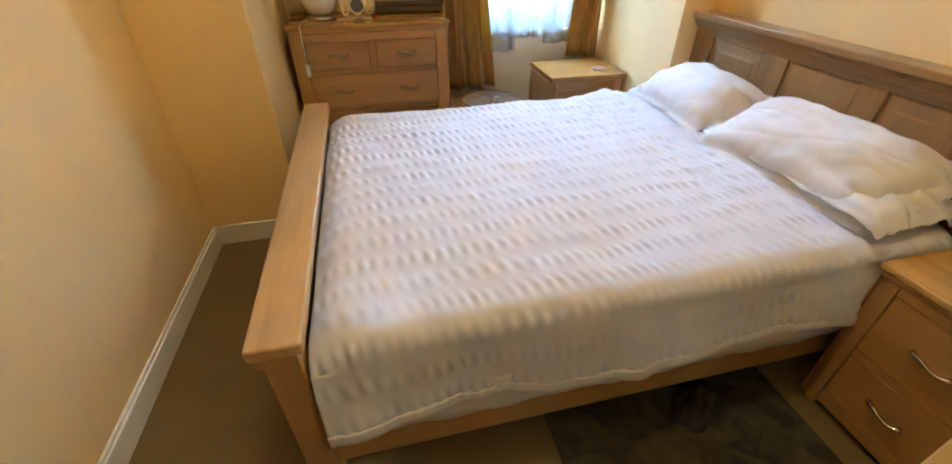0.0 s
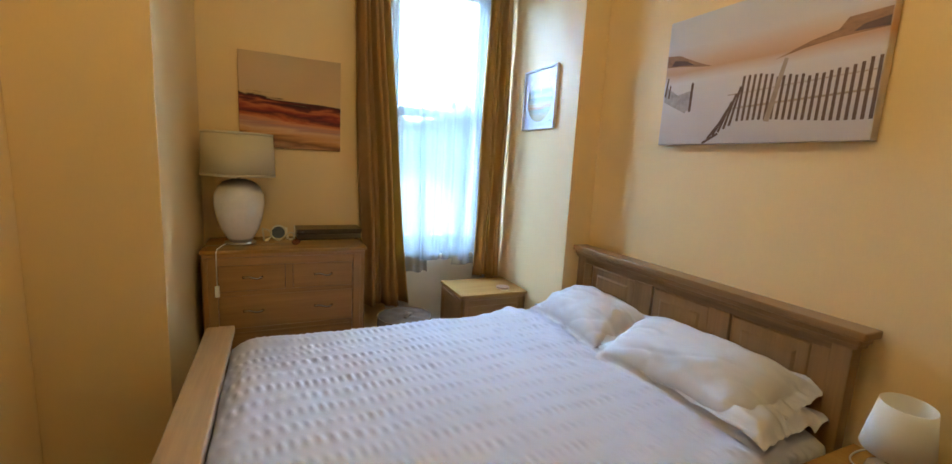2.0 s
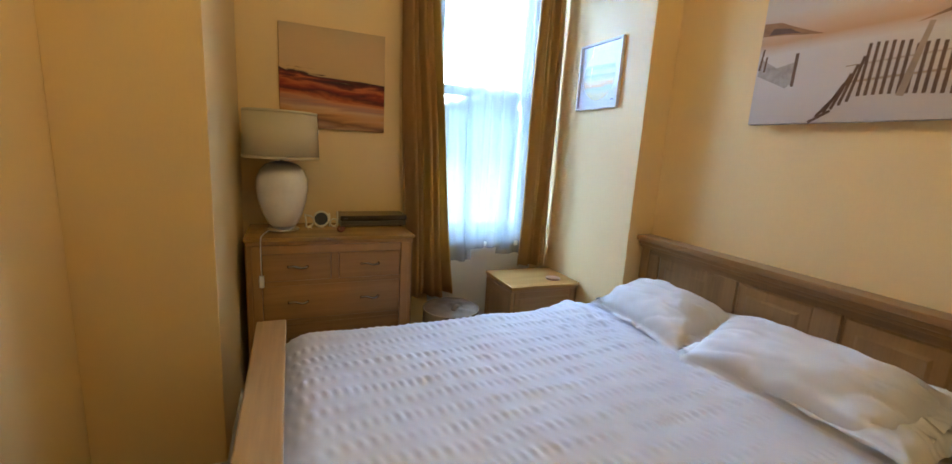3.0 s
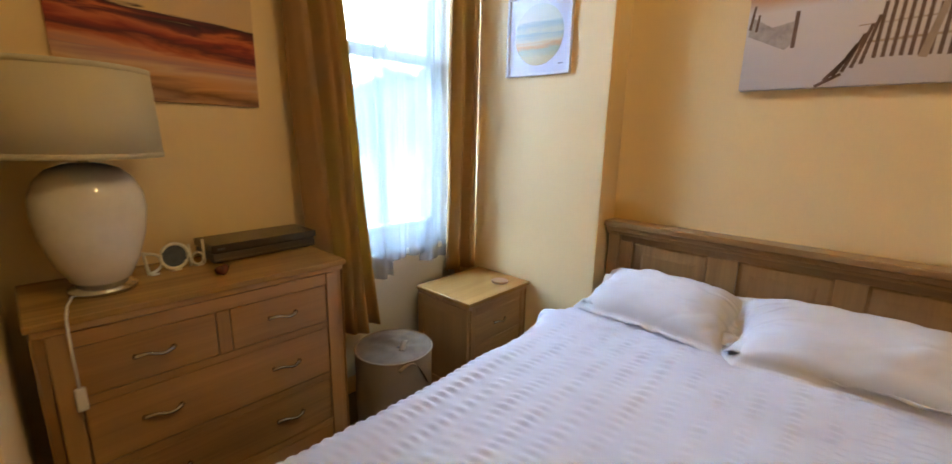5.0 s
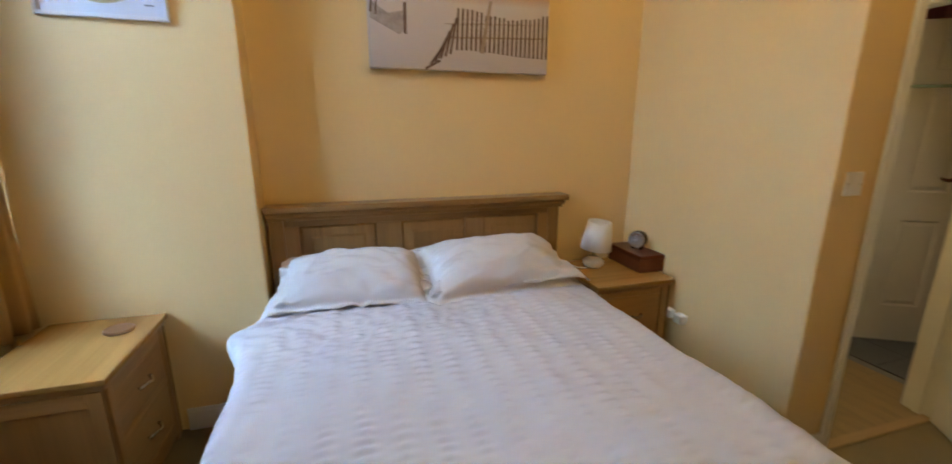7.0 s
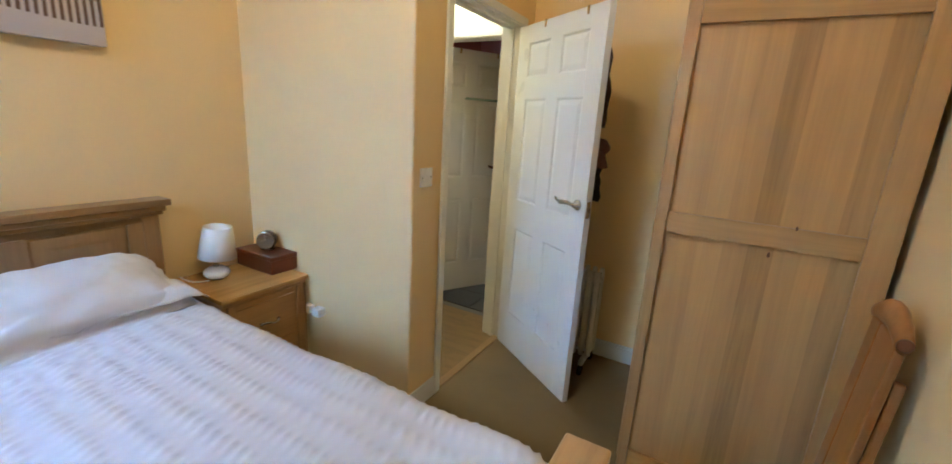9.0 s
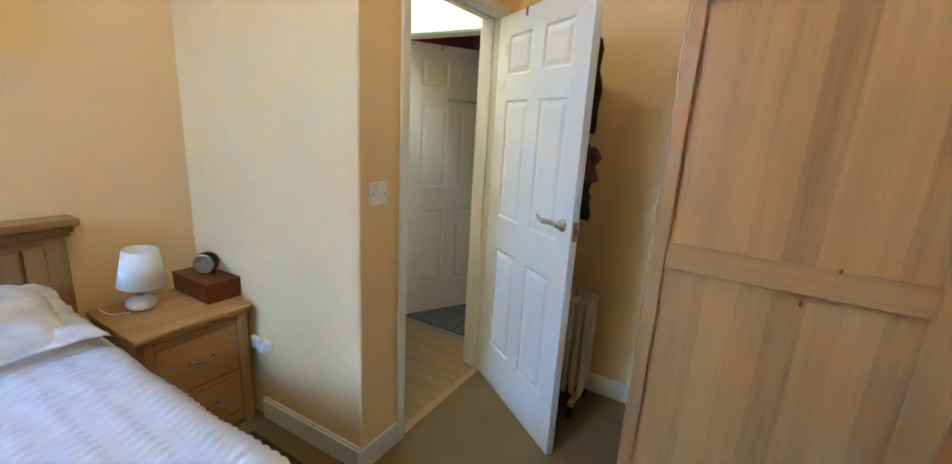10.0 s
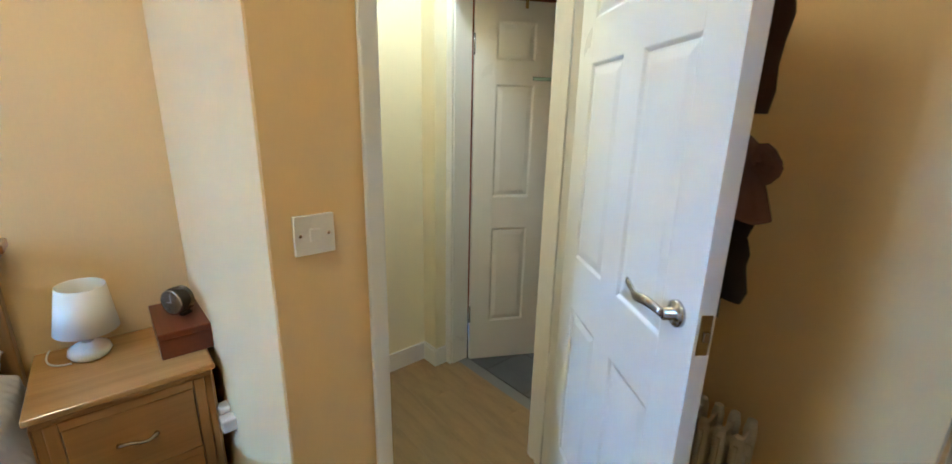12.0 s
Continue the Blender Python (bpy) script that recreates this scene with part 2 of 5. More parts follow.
def lathe(bm, profile, seg=40, at=(0, 0, 0), turn=None):
    """Turns a profile of (radius, height) round the upright axis."""
    rings = []
    for r, z in profile:
        ring = []
        for i in range(seg):
            a = 2 * math.pi * i / seg
            v = Vector((r * math.cos(a), r * math.sin(a), z))
            if turn is not None:
                v = turn @ v
            ring.append(bm.verts.new(v + Vector(at)))
        rings.append(ring)
    for a, b in zip(rings, rings[1:]):
        for i in range(seg):
            bm.faces.new((a[i], a[(i + 1) % seg], b[(i + 1) % seg], b[i]))
    if profile[0][0] > 0.0005:
        bm.faces.new(rings[0][::-1])
    if profile[-1][0] > 0.0005:
        bm.faces.new(rings[-1])
    return bm


def tube(bm, pts, r, seg=8):
    """Sweeps a round section along points; r is a number or one for each point."""
    pts = [Vector(p) for p in pts]
    rs = r if isinstance(r, (list, tuple)) else [r] * len(pts)
    rings = []
    for i, p in enumerate(pts):
        d = (pts[min(i + 1, len(pts) - 1)] - pts[max(i - 1, 0)]).normalized()
        side = d.cross(Vector((0, 0, 1)) if abs(d.z) < 0.9 else Vector((1, 0, 0))).normalized()
        up = side.cross(d)
        rings.append([bm.verts.new(p + rs[i] * (math.cos(2 * math.pi * k / seg) * side + math.sin(2 * math.pi * k / seg) * up)) for k in range(seg)])
    for a, b in zip(rings, rings[1:]):
        for k in range(seg):
            bm.faces.new((a[k], a[(k + 1) % seg], b[(k + 1) % seg], b[k]))
    bm.faces.new(rings[0][::-1])
    bm.faces.new(rings[-1])
    return bm


def sheet(nu, nv, f, closed=False):
    """A grid of points f(u, v), u and v from 0 to 1."""
    bm = bmesh.new()
    vs = [[bm.verts.new(f(i / nu, j / nv)) for j in range(nv + 1)] for i in range(nu + 1)]
    for i in range(nu):
        for j in range(nv):
            bm.faces.new((vs[i][j], vs[i + 1][j], vs[i + 1][j + 1], vs[i][j + 1]))
    return bm


def mesh_ob(name, bm, material, smooth=False):
    bmesh.ops.recalc_face_normals(bm, faces=bm.faces)
    me = bpy.data.meshes.new(name)
    bm.to_mesh(me)
    bm.free()
    me.materials.append(material)
    if smooth:
        for p in me.polygons:
            p.use_smooth = True
    return new(name, me)


def part(name, bm, material, parent, label="", smooth=False):
    ob = mesh_ob(name, bm, material, smooth)
    ob.parent = parent
    if label:
        ob["label"] = label
    return ob


def thing(name, m, label, category, group="", kind=""):
    ob = new(name)
    ob.empty_display_size = 0.1
    ob.matrix_world = m
    return tagged(ob, label, category, group, kind)


def structure(name, bm, material, label, category, smooth=False):
    return tagged(mesh_ob(name, bm, material, smooth), label, category, "", "structure")


# ---- structure: bedroom ----
XL, XR, YB, YW, H = -0.672, 2.075, -0.655, 3.53, 3.0
BREAST_X, BREAST_Y, PIER_X, PIER_Y = -0.226, 2.475, 1.888, 2.57
SIDE_Y, DOOR_X = 0.52, 0.945
JAMB_L, JAMB_R, HEAD = 0.262, -0.468, 1.995
structure("floor", box(XL - 0.45, YB - 0.1, -0.12, DOOR_X + 0.02, YW + 0.1, 0.0), carpet_mat, "beige cut-pile fitted carpet", "carpet")
structure("floor_recess", box(DOOR_X + 0.02, SIDE_Y - 0.02, -0.12, XR + 0.1, YW + 0.1, 0.0), carpet_mat, "beige cut-pile fitted carpet under the bed", "carpet")
structure("ceiling", box(XL - 0.45, YB - 0.1, H, XR + 0.12, YW + 0.25, H + 0.1), ceiling_paint, "white painted plaster ceiling", "ceiling")
LEAN = Matrix.Translation((XL, BREAST_Y, 0)) @ Matrix.Rotation(radians(-LEFT_SKEW), 4, "Z") @ Matrix.Translation((-XL, -BREAST_Y, 0))
structure("wall_left", box(XL - 0.12, YB - 0.3, 0, XL, YW + 0.25, H, turn=LEAN), wall_paint, "warm cream painted bedroom wall", "wall")
structure("wall_chimney_breast", box(XL, BREAST_Y, 0, BREAST_X, YW, H, 0.004), wall_paint, "cream painted chimney breast projecting from the wall", "wall")
structure("wall_headboard", box(XR, SIDE_Y - 0.12, 0, XR + 0.12, YW + 0.25, H), wall_paint, "cream painted wall behind the bed", "wall")
structure("wall_pier", box(PIER_X, PIER_Y, 0, XR, YW, H, 0.004), wall_paint, "cream painted pier beside the window", "wall")
SKEW = Matrix.Translation((DOOR_X, SIDE_Y, 0)) @ Matrix.Rotation(radians(1.4), 4, "Z") @ Matrix.Translation((-DOOR_X, -SIDE_Y, 0))
structure("wall_side", box(DOOR_X, SIDE_Y - 0.11, 0, XR + 0.02, SIDE_Y, H, 0.004, turn=SKEW), wall_paint, "pale cream wall lit by the window", "wall")
structure("wall_back", box(XL - 0.4, YB - 0.12, 0, DOOR_X + 0.11, YB, H), wall_paint, "cream painted wall behind the door", "wall")
bm = box(DOOR_X, JAMB_L + 0.03, 0, DOOR_X + 0.11, SIDE_Y - 0.11, H)
bx(bm, DOOR_X, YB, 0, DOOR_X + 0.11, JAMB_R - 0.03, H)
bx(bm, DOOR_X, JAMB_R - 0.03, HEAD + 0.03, DOOR_X + 0.11, JAMB_L + 0.03, H)
structure("wall_doorway", bm, wall_paint, "ochre cream wall with a light switch and doorway", "wall")
bm = box(DOOR_X - 0.003, SIDE_Y - 0.113, 0, DOOR_X + 0.001, SIDE_Y - 0.004, H)
structure("wall_doorway_return", bm, wall_paint, "cream painted end of the side wall", "wall")
# window wall, with its opening
WX0, WX1, WZ0, WZ1 = 0.97, 1.77, 0.74, 2.85
bm = box(XL - 0.1, YW, 0, WX0, YW + 0.24, H)
bx(bm, WX1, YW, 0, PIER_X + 0.2, YW + 0.24, H)
bx(bm, WX0, YW, 0, WX1, YW + 0.24, WZ0)
bx(bm, WX0, YW, WZ1, WX1, YW + 0.24, H)
structure("wall_window", bm, wall_paint, "cream painted wall with a tall sash window", "wall")


def skirting(name, x0, y0, x1, y1, turn=None):
    bm = box(x0, y0, 0, x1, y1, 0.098, 0.003, turn=turn)
    bx(bm, x0 + (0.004 if x1 - x0 > 0.1 else 0), y0 + (0.004 if y1 - y0 > 0.1 else 0), 0.098, x1 - (0.006 if x1 - x0 < 0.1 else 0), y1 - (0.006 if y1 - y0 < 0.1 else 0), 0.112, 0.002, turn=turn)
    return structure(name, bm, white_gloss, "white glossed wooden skirting board", "skirting board")


skirting("baseboard_left", XL, 0.4, XL + 0.016, BREAST_Y - 0.016, LEAN)
skirting("baseboard_breast", XL, BREAST_Y - 0.016, BREAST_X + 0.012, BREAST_Y)
skirting("baseboard_breast_side", BREAST_X, BREAST_Y, BREAST_X + 0.012, 3.06)
skirting("baseboard_pier", PIER_X - 0.014, PIER_Y, PIER_X, 2.96)
skirting("baseboard_side", DOOR_X, SIDE_Y, 1.58, SIDE_Y + 0.015, SKEW)
skirting("baseboard_doorway", DOOR_X - 0.018, JAMB_L + 0.048, DOOR_X - 0.003, SIDE_Y + 0.015)
skirting("baseboard_back", -0.05, YB, DOOR_X, YB + 0.015)

# door lining, stop and architrave
lining = thing("door_frame", pose(DOOR_X, 0, 0), "white glossed door lining and architrave", "door frame", kind="structure")
for y0, y1 in ((JAMB_L, JAMB_L + 0.03), (JAMB_R - 0.03, JAMB_R)):
    part("jamb", box(-0.004, y0, 0, 0.114, y1, HEAD, 0.002), white_gloss, lining)
part("head", box(-0.004, JAMB_R - 0.03, HEAD, 0.114, JAMB_L + 0.03, HEAD + 0.03, 0.002), white_gloss, lining)
part("stop", box(0.042, JAMB_L - 0.012, 0, 0.075, JAMB_L - 0.0005, HEAD - 0.012, 0.002), white_gloss, lining)
part("stop", box(0.042, JAMB_R + 0.0005, 0, 0.075, JAMB_R + 0.012, HEAD - 0.012, 0.002), white_gloss, lining)
part("stop", box(0.042, JAMB_R + 0.001, HEAD - 0.012, 0.075, JAMB_L - 0.001, HEAD - 0.0005, 0.002), white_gloss, lining)
for xa, xb in ((-0.02, -0.0045), (0.1145, 0.128)):
    part("architrave", box(xa, JAMB_L + 0.004, 0, xb, JAMB_L + 0.048, HEAD + 0.05, 0.005), white_gloss, lining)
    part("architrave", box(xa, JAMB_R - 0.052, 0, xb, JAMB_R - 0.004, HEAD + 0.05, 0.005), white_gloss, lining)
    part("architrave", box(xa, JAMB_R - 0.0035, HEAD + 0.004, xb, JAMB_L + 0.0035, HEAD + 0.05, 0.005), white_gloss, lining)
structure("threshold", box(DOOR_X - 0.01, JAMB_R, 0.0, DOOR_X + 0.035, JAMB_L, 0.008, 0.003), wood("threshold_oak", (0.3, 0.19, 0.09), "y"), "narrow oak threshold strip in the doorway", "threshold")

# ---- structure: hall and the room beyond ----
HX0, HX1, HY0, HY1 = DOOR_X + 0.11, 2.003, -0.655, 0.398
NIB_X, NIB_Y, HALL_H = 1.888, -0.566, 2.55
FX1 = 1.835
structure("hall_floor", box(DOOR_X + 0.02, HY0 - 0.1, -0.12, HX1 + 0.1, HY1, -0.006), grout, "dark underlay below the hall floor", "floor")
structure("wall_hall_end", box(HX1, HY0 - 0.1, 0, HX1 + 0.1, HY1, HALL_H), hall_paint, "pale yellow hall wall", "wall")
bm = box(FX1 + 0.03, HY0 - 0.1, 0, HX1, HY0, HALL_H)
bx(bm, NIB_X, HY0, 0, HX1, NIB_Y, HALL_H)
bx(bm, HX0, HY0 - 0.1, 2.01, FX1 + 0.03, HY0, HALL_H)
bx(bm, HX0 - 0.11, HY0 - 0.1, 0, HX0 + 0.0, HY0, HALL_H)
structure("wall_hall_far", bm, hall_paint, "pale yellow hall wall round a second doorway", "wall")
structure("ceiling_hall", box(HX0 - 0.02, HY0 - 0.1, HALL_H, HX1 + 0.1, HY1, HALL_H + 0.1), ceiling_paint, "white hall ceiling", "ceiling")
skirting("baseboard_hall_end", HX1 - 0.016, NIB_Y, HX1, HY1)
skirting("baseboard_hall_far", NIB_X - 0.015, NIB_Y, HX1 - 0.016, NIB_Y + 0.015)
skirting("baseboard_hall_return", NIB_X - 0.015, HY0 + 0.021, NIB_X, NIB_Y)
far_lining = thing("door_frame", pose(0, HY0, 0), "white glossed door lining of the second doorway", "door frame", kind="structure")
part("jamb", box(FX1, -0.104, 0, FX1 + 0.03, 0.004, 1.98, 0.002), white_gloss, far_lining)
part("jamb", box(HX0 + 0.001, -0.104, 0, HX0 + 0.024, 0.004, 1.98, 0.002), white_gloss, far_lining)
part("head", box(HX0 + 0.001, -0.104, 1.98, FX1 + 0.03, 0.004, 2.01, 0.002), white_gloss, far_lining)
part("architrave", box(FX1 + 0.006, 0.0045, 0, NIB_X - 0.0005, 0.02, 2.05, 0.005), white_gloss, far_lining)
part("architrave", box(HX0 + 0.001, 0.0045, 1.986, FX1 + 0.0055, 0.02, 2.05, 0.005), white_gloss, far_lining)
structure("bathroom_floor", box(HX0 - 0.3, HY0 - 1.7, -0.12, HX1 + 0.3, HY0 - 0.1, -0.008), grout, "grey grout bed of the tiled floor", "floor")
structure("wall_bathroom_back", box(HX0 - 0.4, HY0 - 1.8, 0, HX1 + 0.4, HY0 - 1.7, 2.4), bath_paint, "dark red painted wall", "wall")
structure("wall_bathroom_side", box(HX1 + 0.3, HY0 - 1.7, 0, HX1 + 0.4, HY0 - 0.1, 2.4), bath_paint, "dark red painted wall", "wall")
structure("wall_bathroom_near", box(HX0 - 0.4, HY0 - 1.7, 0, HX0 - 0.3, HY0 - 0.1, 2.4), bath_paint, "dark red painted wall", "wall")
structure("ceiling_bathroom", box(HX0 - 0.4, HY0 - 1.8, 2.4, HX1 + 0.4, HY0 - 0.1, 2.5), bath_paint, "dark red ceiling of the room beyond", "ceiling")


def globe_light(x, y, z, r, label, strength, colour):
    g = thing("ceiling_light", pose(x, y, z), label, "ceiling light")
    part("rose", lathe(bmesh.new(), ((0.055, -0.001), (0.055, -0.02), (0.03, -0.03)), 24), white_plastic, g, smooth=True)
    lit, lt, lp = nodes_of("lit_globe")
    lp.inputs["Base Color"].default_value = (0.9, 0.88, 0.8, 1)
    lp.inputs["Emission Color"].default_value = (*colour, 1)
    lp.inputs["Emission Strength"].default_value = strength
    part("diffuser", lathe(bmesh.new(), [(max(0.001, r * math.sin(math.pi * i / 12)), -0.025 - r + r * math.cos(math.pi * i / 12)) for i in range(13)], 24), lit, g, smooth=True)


globe_light(1.5, -0.36, HALL_H, 0.09, "white globe ceiling light in the hall", HALL_LIGHT, (1.0, 0.95, 0.8))
# Bedroom globe is unseen, added to warm the faces turned from the window.
globe_light(0.5, 1.25, H, 0.13, "unseen white globe light added as warm fill for the bedroom", ROOM_FILL, (1.0, 0.74, 0.38))

# ---- window, curtains, outside ----
win = thing("window_1", pose(0, YW, 0), "white painted timber sash window", "window", kind="structure")
part("window_frame", box(WX0, 0.09, WZ0 + 0.04, WX0 + 0.035, 0.2, WZ1 - 0.001, 0.003), white_gloss, win)
part("window_frame", box(WX1 - 0.035, 0.09, WZ0 + 0.04, WX1, 0.2, WZ1 - 0.001, 0.003), white_gloss, win)
part("window_frame", box(WX0 + 0.0355, 0.09, WZ1 - 0.035, WX1 - 0.0355, 0.2, WZ1 - 0.001, 0.003), white_gloss, win)
part("window_sill", box(WX0 + 0.001, -0.018, WZ0 + 0.001, WX1 - 0.001, 0.235, WZ0 + 0.039, 0.006), white_gloss, win)
MID = 1.87
for y, z0, z1, low in ((0.1, WZ0 + 0.041, MID + 0.025, 0.13), (0.142, MID - 0.03, WZ1 - 0.036, 0.065)):
    s = part("sash", box(WX0 + 0.037, y, z0, WX0 + 0.085, y + 0.038, z1, 0.003), white_gloss, win)
    part("sash_stile", box(WX1 - 0.085, y, z0, WX1 - 0.037, y + 0.038, z1, 0.003), white_gloss, s)
    part("bottom_rail", box(WX0 + 0.0855, y, z0, WX1 - 0.0855, y + 0.037, z0 + low, 0.003), white_gloss, s)
    part("top_rail", box(WX0 + 0.0855, y, z1 - 0.06, WX1 - 0.0855, y + 0.037, z1, 0.003), white_gloss, s)
    g = part("pane", box(WX0 + 0.0857, y + 0.016, z0 + low + 0.0005, WX1 - 0.0857, y + 0.02, z1 - 0.0605), pane_glass, s)
    g.visible_shadow = False
catch = part("sash_catch", box(1.315, 0.075, MID + 0.02, 1.355, 0.1, MID + 0.034, 0.003), brass, win, "small dull brass sash catch")
part("catch_lever", lathe(bmesh.new(), ((0.008, 0), (0.012, 0.006), (0.009, 0.016)), 12, (1.335, 0.09, MID + 0.034)), brass, catch, smooth=True)

structure("ground", box(-60, YW + 0.24, -0.6, 60, 120, -0.5), surface("pale_concrete", (0.45, 0.45, 0.44), 0.9, var=0.15, big=1.0, fine=40), "pale concrete ground outside the window", "ground")
structure("backdrop", box(-12.0, 9.0, -0.5, 18.0, 9.1, 9.0), daylight_backdrop(), "bright hazy daylight and soft trees across the street", "backdrop")


def curtain(name, x0, x1, z0, z1, y, folds, deep, lean, seed, label, mat, foot=0.0, thick=0.0):
    """A hanging curtain with uneven folds; lean widens it towards the foot by moving the inner edge."""
    rng = random.Random(seed)
    ph = [rng.uniform(-0.5, 0.5) for _ in range(8)]

    def f(u, v):
        z = z1 + (z0 - z1) * v
        w = u * folds * 2 * math.pi
        amp = deep * (0.75 + 0.25 * math.sin(3 * u + ph[0])) * (0.9 + 0.25 * v)
        x = x0 + (x1 - x0) * u + lean(u, v) + 0.006 * math.sin(9 * v + ph[1] + 4 * u)
        yy = y + amp * math.sin(w + 1.1 * math.sin(w * 0.37 + ph[2]) + 0.5 * v * ph[3]) + 0.35 * amp * math.sin(2.3 * w + ph[4] + v)
        return (x, yy, z + foot * math.sin(w * 0.5))
    ob = mesh_ob(name, sheet(int(folds * 18), 36, f), mat, True)
    if thick:
        sol = ob.modifiers.new("cloth", "SOLIDIFY")
        sol.thickness = thick
    return tagged(ob, label, "curtain")


curtain("curtain", 0.77, 1.0, 0.425, 2.95, 3.42, 2.7, 0.05, lambda u, v: (0.1 * u - 0.03) * max(0, v - 0.35) + 0.05 * u * v - 0.11 * (1 - v), 3, "gold-brown lined curtain hanging open beside the window", curtain_cloth, 0.006, 0.004)
curtain("curtain", 1.67, 1.86, 0.6, 2.95, 3.43, 2.2, 0.036, lambda u, v: -0.03 * (1 - u) * v, 8, "gold-brown lined curtain gathered at the pier", curtain_cloth, 0.004, 0.004)
sheer = thing("net_curtain", pose(0, 0, 0), "sheer white voile net curtain with a scalloped hem", "net curtain")
for x0, x1, z0, sd in ((0.9, 1.2, 0.64, 1), (1.18, 1.56, 0.73, 2), (1.54, 1.75, 0.68, 4)):
    rng = random.Random(sd)
    p1, p2 = rng.uniform(0, 6), rng.uniform(0, 6)
    flare = {1: -0.07, 2: 0.0, 4: 0.06}[sd]

    def drop(u, v, x0=x0, x1=x1, z0=z0, p1=p1, p2=p2, flare=flare):
        w = u * (x1 - x0) * 46
        return (x0 + (x1 - x0) * u - flare * v * v * ((1 - u) if flare > 0 else u), YW - 0.02 - 0.018 * abs(flare) + 0.02 * math.sin(w + p1 + 1.3 * math.sin(0.5 * w)) + 0.009 * math.sin(2.1 * w + p2 + v) - 0.02 * v * v, 2.93 + (z0 - 2.93) * v + 0.008 * abs(math.sin(w * 0.9)) * v)
    part("voile_drop", sheet(40, 30, drop), voile, sheer, smooth=True)
rod = thing("curtain_rail", pose(0, YW - 0.1, 2.95), "white curtain rail above the window", "curtain rail")
part("rail", box(0.64, -0.012, 0.0, 1.87, 0.012, 0.02, 0.004), white_plastic, rod)
for x in (0.7, 1.35, 1.84):
    part("bracket", box(x, 0.0125, 0.002, x + 0.02, 0.099, 0.018, 0.002), white_plastic, rod)

part("apron_panel", box(WX0 - 0.02, -0.012, 0.11, WX1 + 0.02, -0.0005, WZ0 - 0.0, 0.002), surface("white_apron_paint", (0.76, 0.76, 0.74), 0.5, var=0.05), win, "white painted panel below the sill")
# ---- bed ----
bed = thing("bed", pose(0, 0, 0), "oak double bed frame with panelled headboard and low footboard", "bed")
BY0, BY1 = 1.035, 2.56
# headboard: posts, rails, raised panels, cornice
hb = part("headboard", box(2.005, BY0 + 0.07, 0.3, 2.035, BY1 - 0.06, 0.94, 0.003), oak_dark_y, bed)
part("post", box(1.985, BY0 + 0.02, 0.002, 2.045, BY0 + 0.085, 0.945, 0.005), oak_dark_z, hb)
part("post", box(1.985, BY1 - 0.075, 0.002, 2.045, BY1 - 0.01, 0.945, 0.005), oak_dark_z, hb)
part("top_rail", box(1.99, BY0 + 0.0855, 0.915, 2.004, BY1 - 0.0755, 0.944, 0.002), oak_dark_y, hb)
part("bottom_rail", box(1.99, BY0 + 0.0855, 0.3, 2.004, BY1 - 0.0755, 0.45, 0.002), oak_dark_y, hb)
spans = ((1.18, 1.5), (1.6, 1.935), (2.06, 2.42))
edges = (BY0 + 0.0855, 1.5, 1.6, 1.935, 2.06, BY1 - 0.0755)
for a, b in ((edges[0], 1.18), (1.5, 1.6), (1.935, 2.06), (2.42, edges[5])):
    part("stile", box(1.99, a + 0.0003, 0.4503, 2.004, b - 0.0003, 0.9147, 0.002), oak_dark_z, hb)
for a, b in spans:
    bm = bmesh.new()
    ring = []
    for ins, x in ((0.0, 2.0045), (0.012, 1.9985), (0.05, 1.9975), (0.062, 1.993)):
        ring.append([bm.verts.new((x, y, z)) for y, z in ((a + ins, 0.451 + ins), (b - ins, 0.451 + ins), (b - ins, 0.914 - ins), (a + ins, 0.914 - ins))])
    for r0, r1 in zip(ring, ring[1:]):
        for i in range(4):
            bm.faces.new((r0[i], r0[(i + 1) % 4], r1[(i + 1) % 4], r1[i]))
    bm.faces.new(ring[-1])
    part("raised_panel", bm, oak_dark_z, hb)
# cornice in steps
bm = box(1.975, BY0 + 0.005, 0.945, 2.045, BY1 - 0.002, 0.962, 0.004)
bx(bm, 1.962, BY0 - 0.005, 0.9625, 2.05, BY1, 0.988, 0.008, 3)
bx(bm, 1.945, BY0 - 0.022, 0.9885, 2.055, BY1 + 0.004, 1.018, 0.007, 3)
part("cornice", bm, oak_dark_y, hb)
# footboard
fb = part("footboard", box(-0.062, BY0 + 0.07, 0.14, -0.024, BY1 - 0.05, 0.634, 0.004), oak_y, bed)
for y in (BY0 + 0.018, BY1 - 0.062):
    part("post", box(-0.085, y, 0.002, -0.005, y + 0.08, 0.634, 0.006), oak_z, fb)
part("capping", box(-0.105, BY0, 0.6345, 0.014, BY1 + 0.035, 0.672, 0.01, 3), oak_bed, fb, "wide flat oak capping rail")
bm = box(-0.096, BY0 + 0.009, 0.6, -0.0045, BY0 + 0.0179, 0.634, 0.002)
part("moulding", bm, oak_y, fb)
for y0, y1 in ((1.055, 1.082), (2.52, 2.547)):
    part("side_rail", box(-0.0045, y0, 0.146, 1.984, y1, 0.285, 0.005), oak_x, bed)
for i in range(9):
    part("slat", box(0.12 + 0.21 * i, 1.0825, 0.2, 0.19 + 0.21 * i, 2.5195, 0.22), oak_y, bed)
mattress = tagged(mesh_ob("mattress", box(0.016, 1.084, 0.222, 1.94, 2.518, 0.55, 0.05, 4), pillow_cotton, True), "white mattress in a fitted sheet", "mattress")
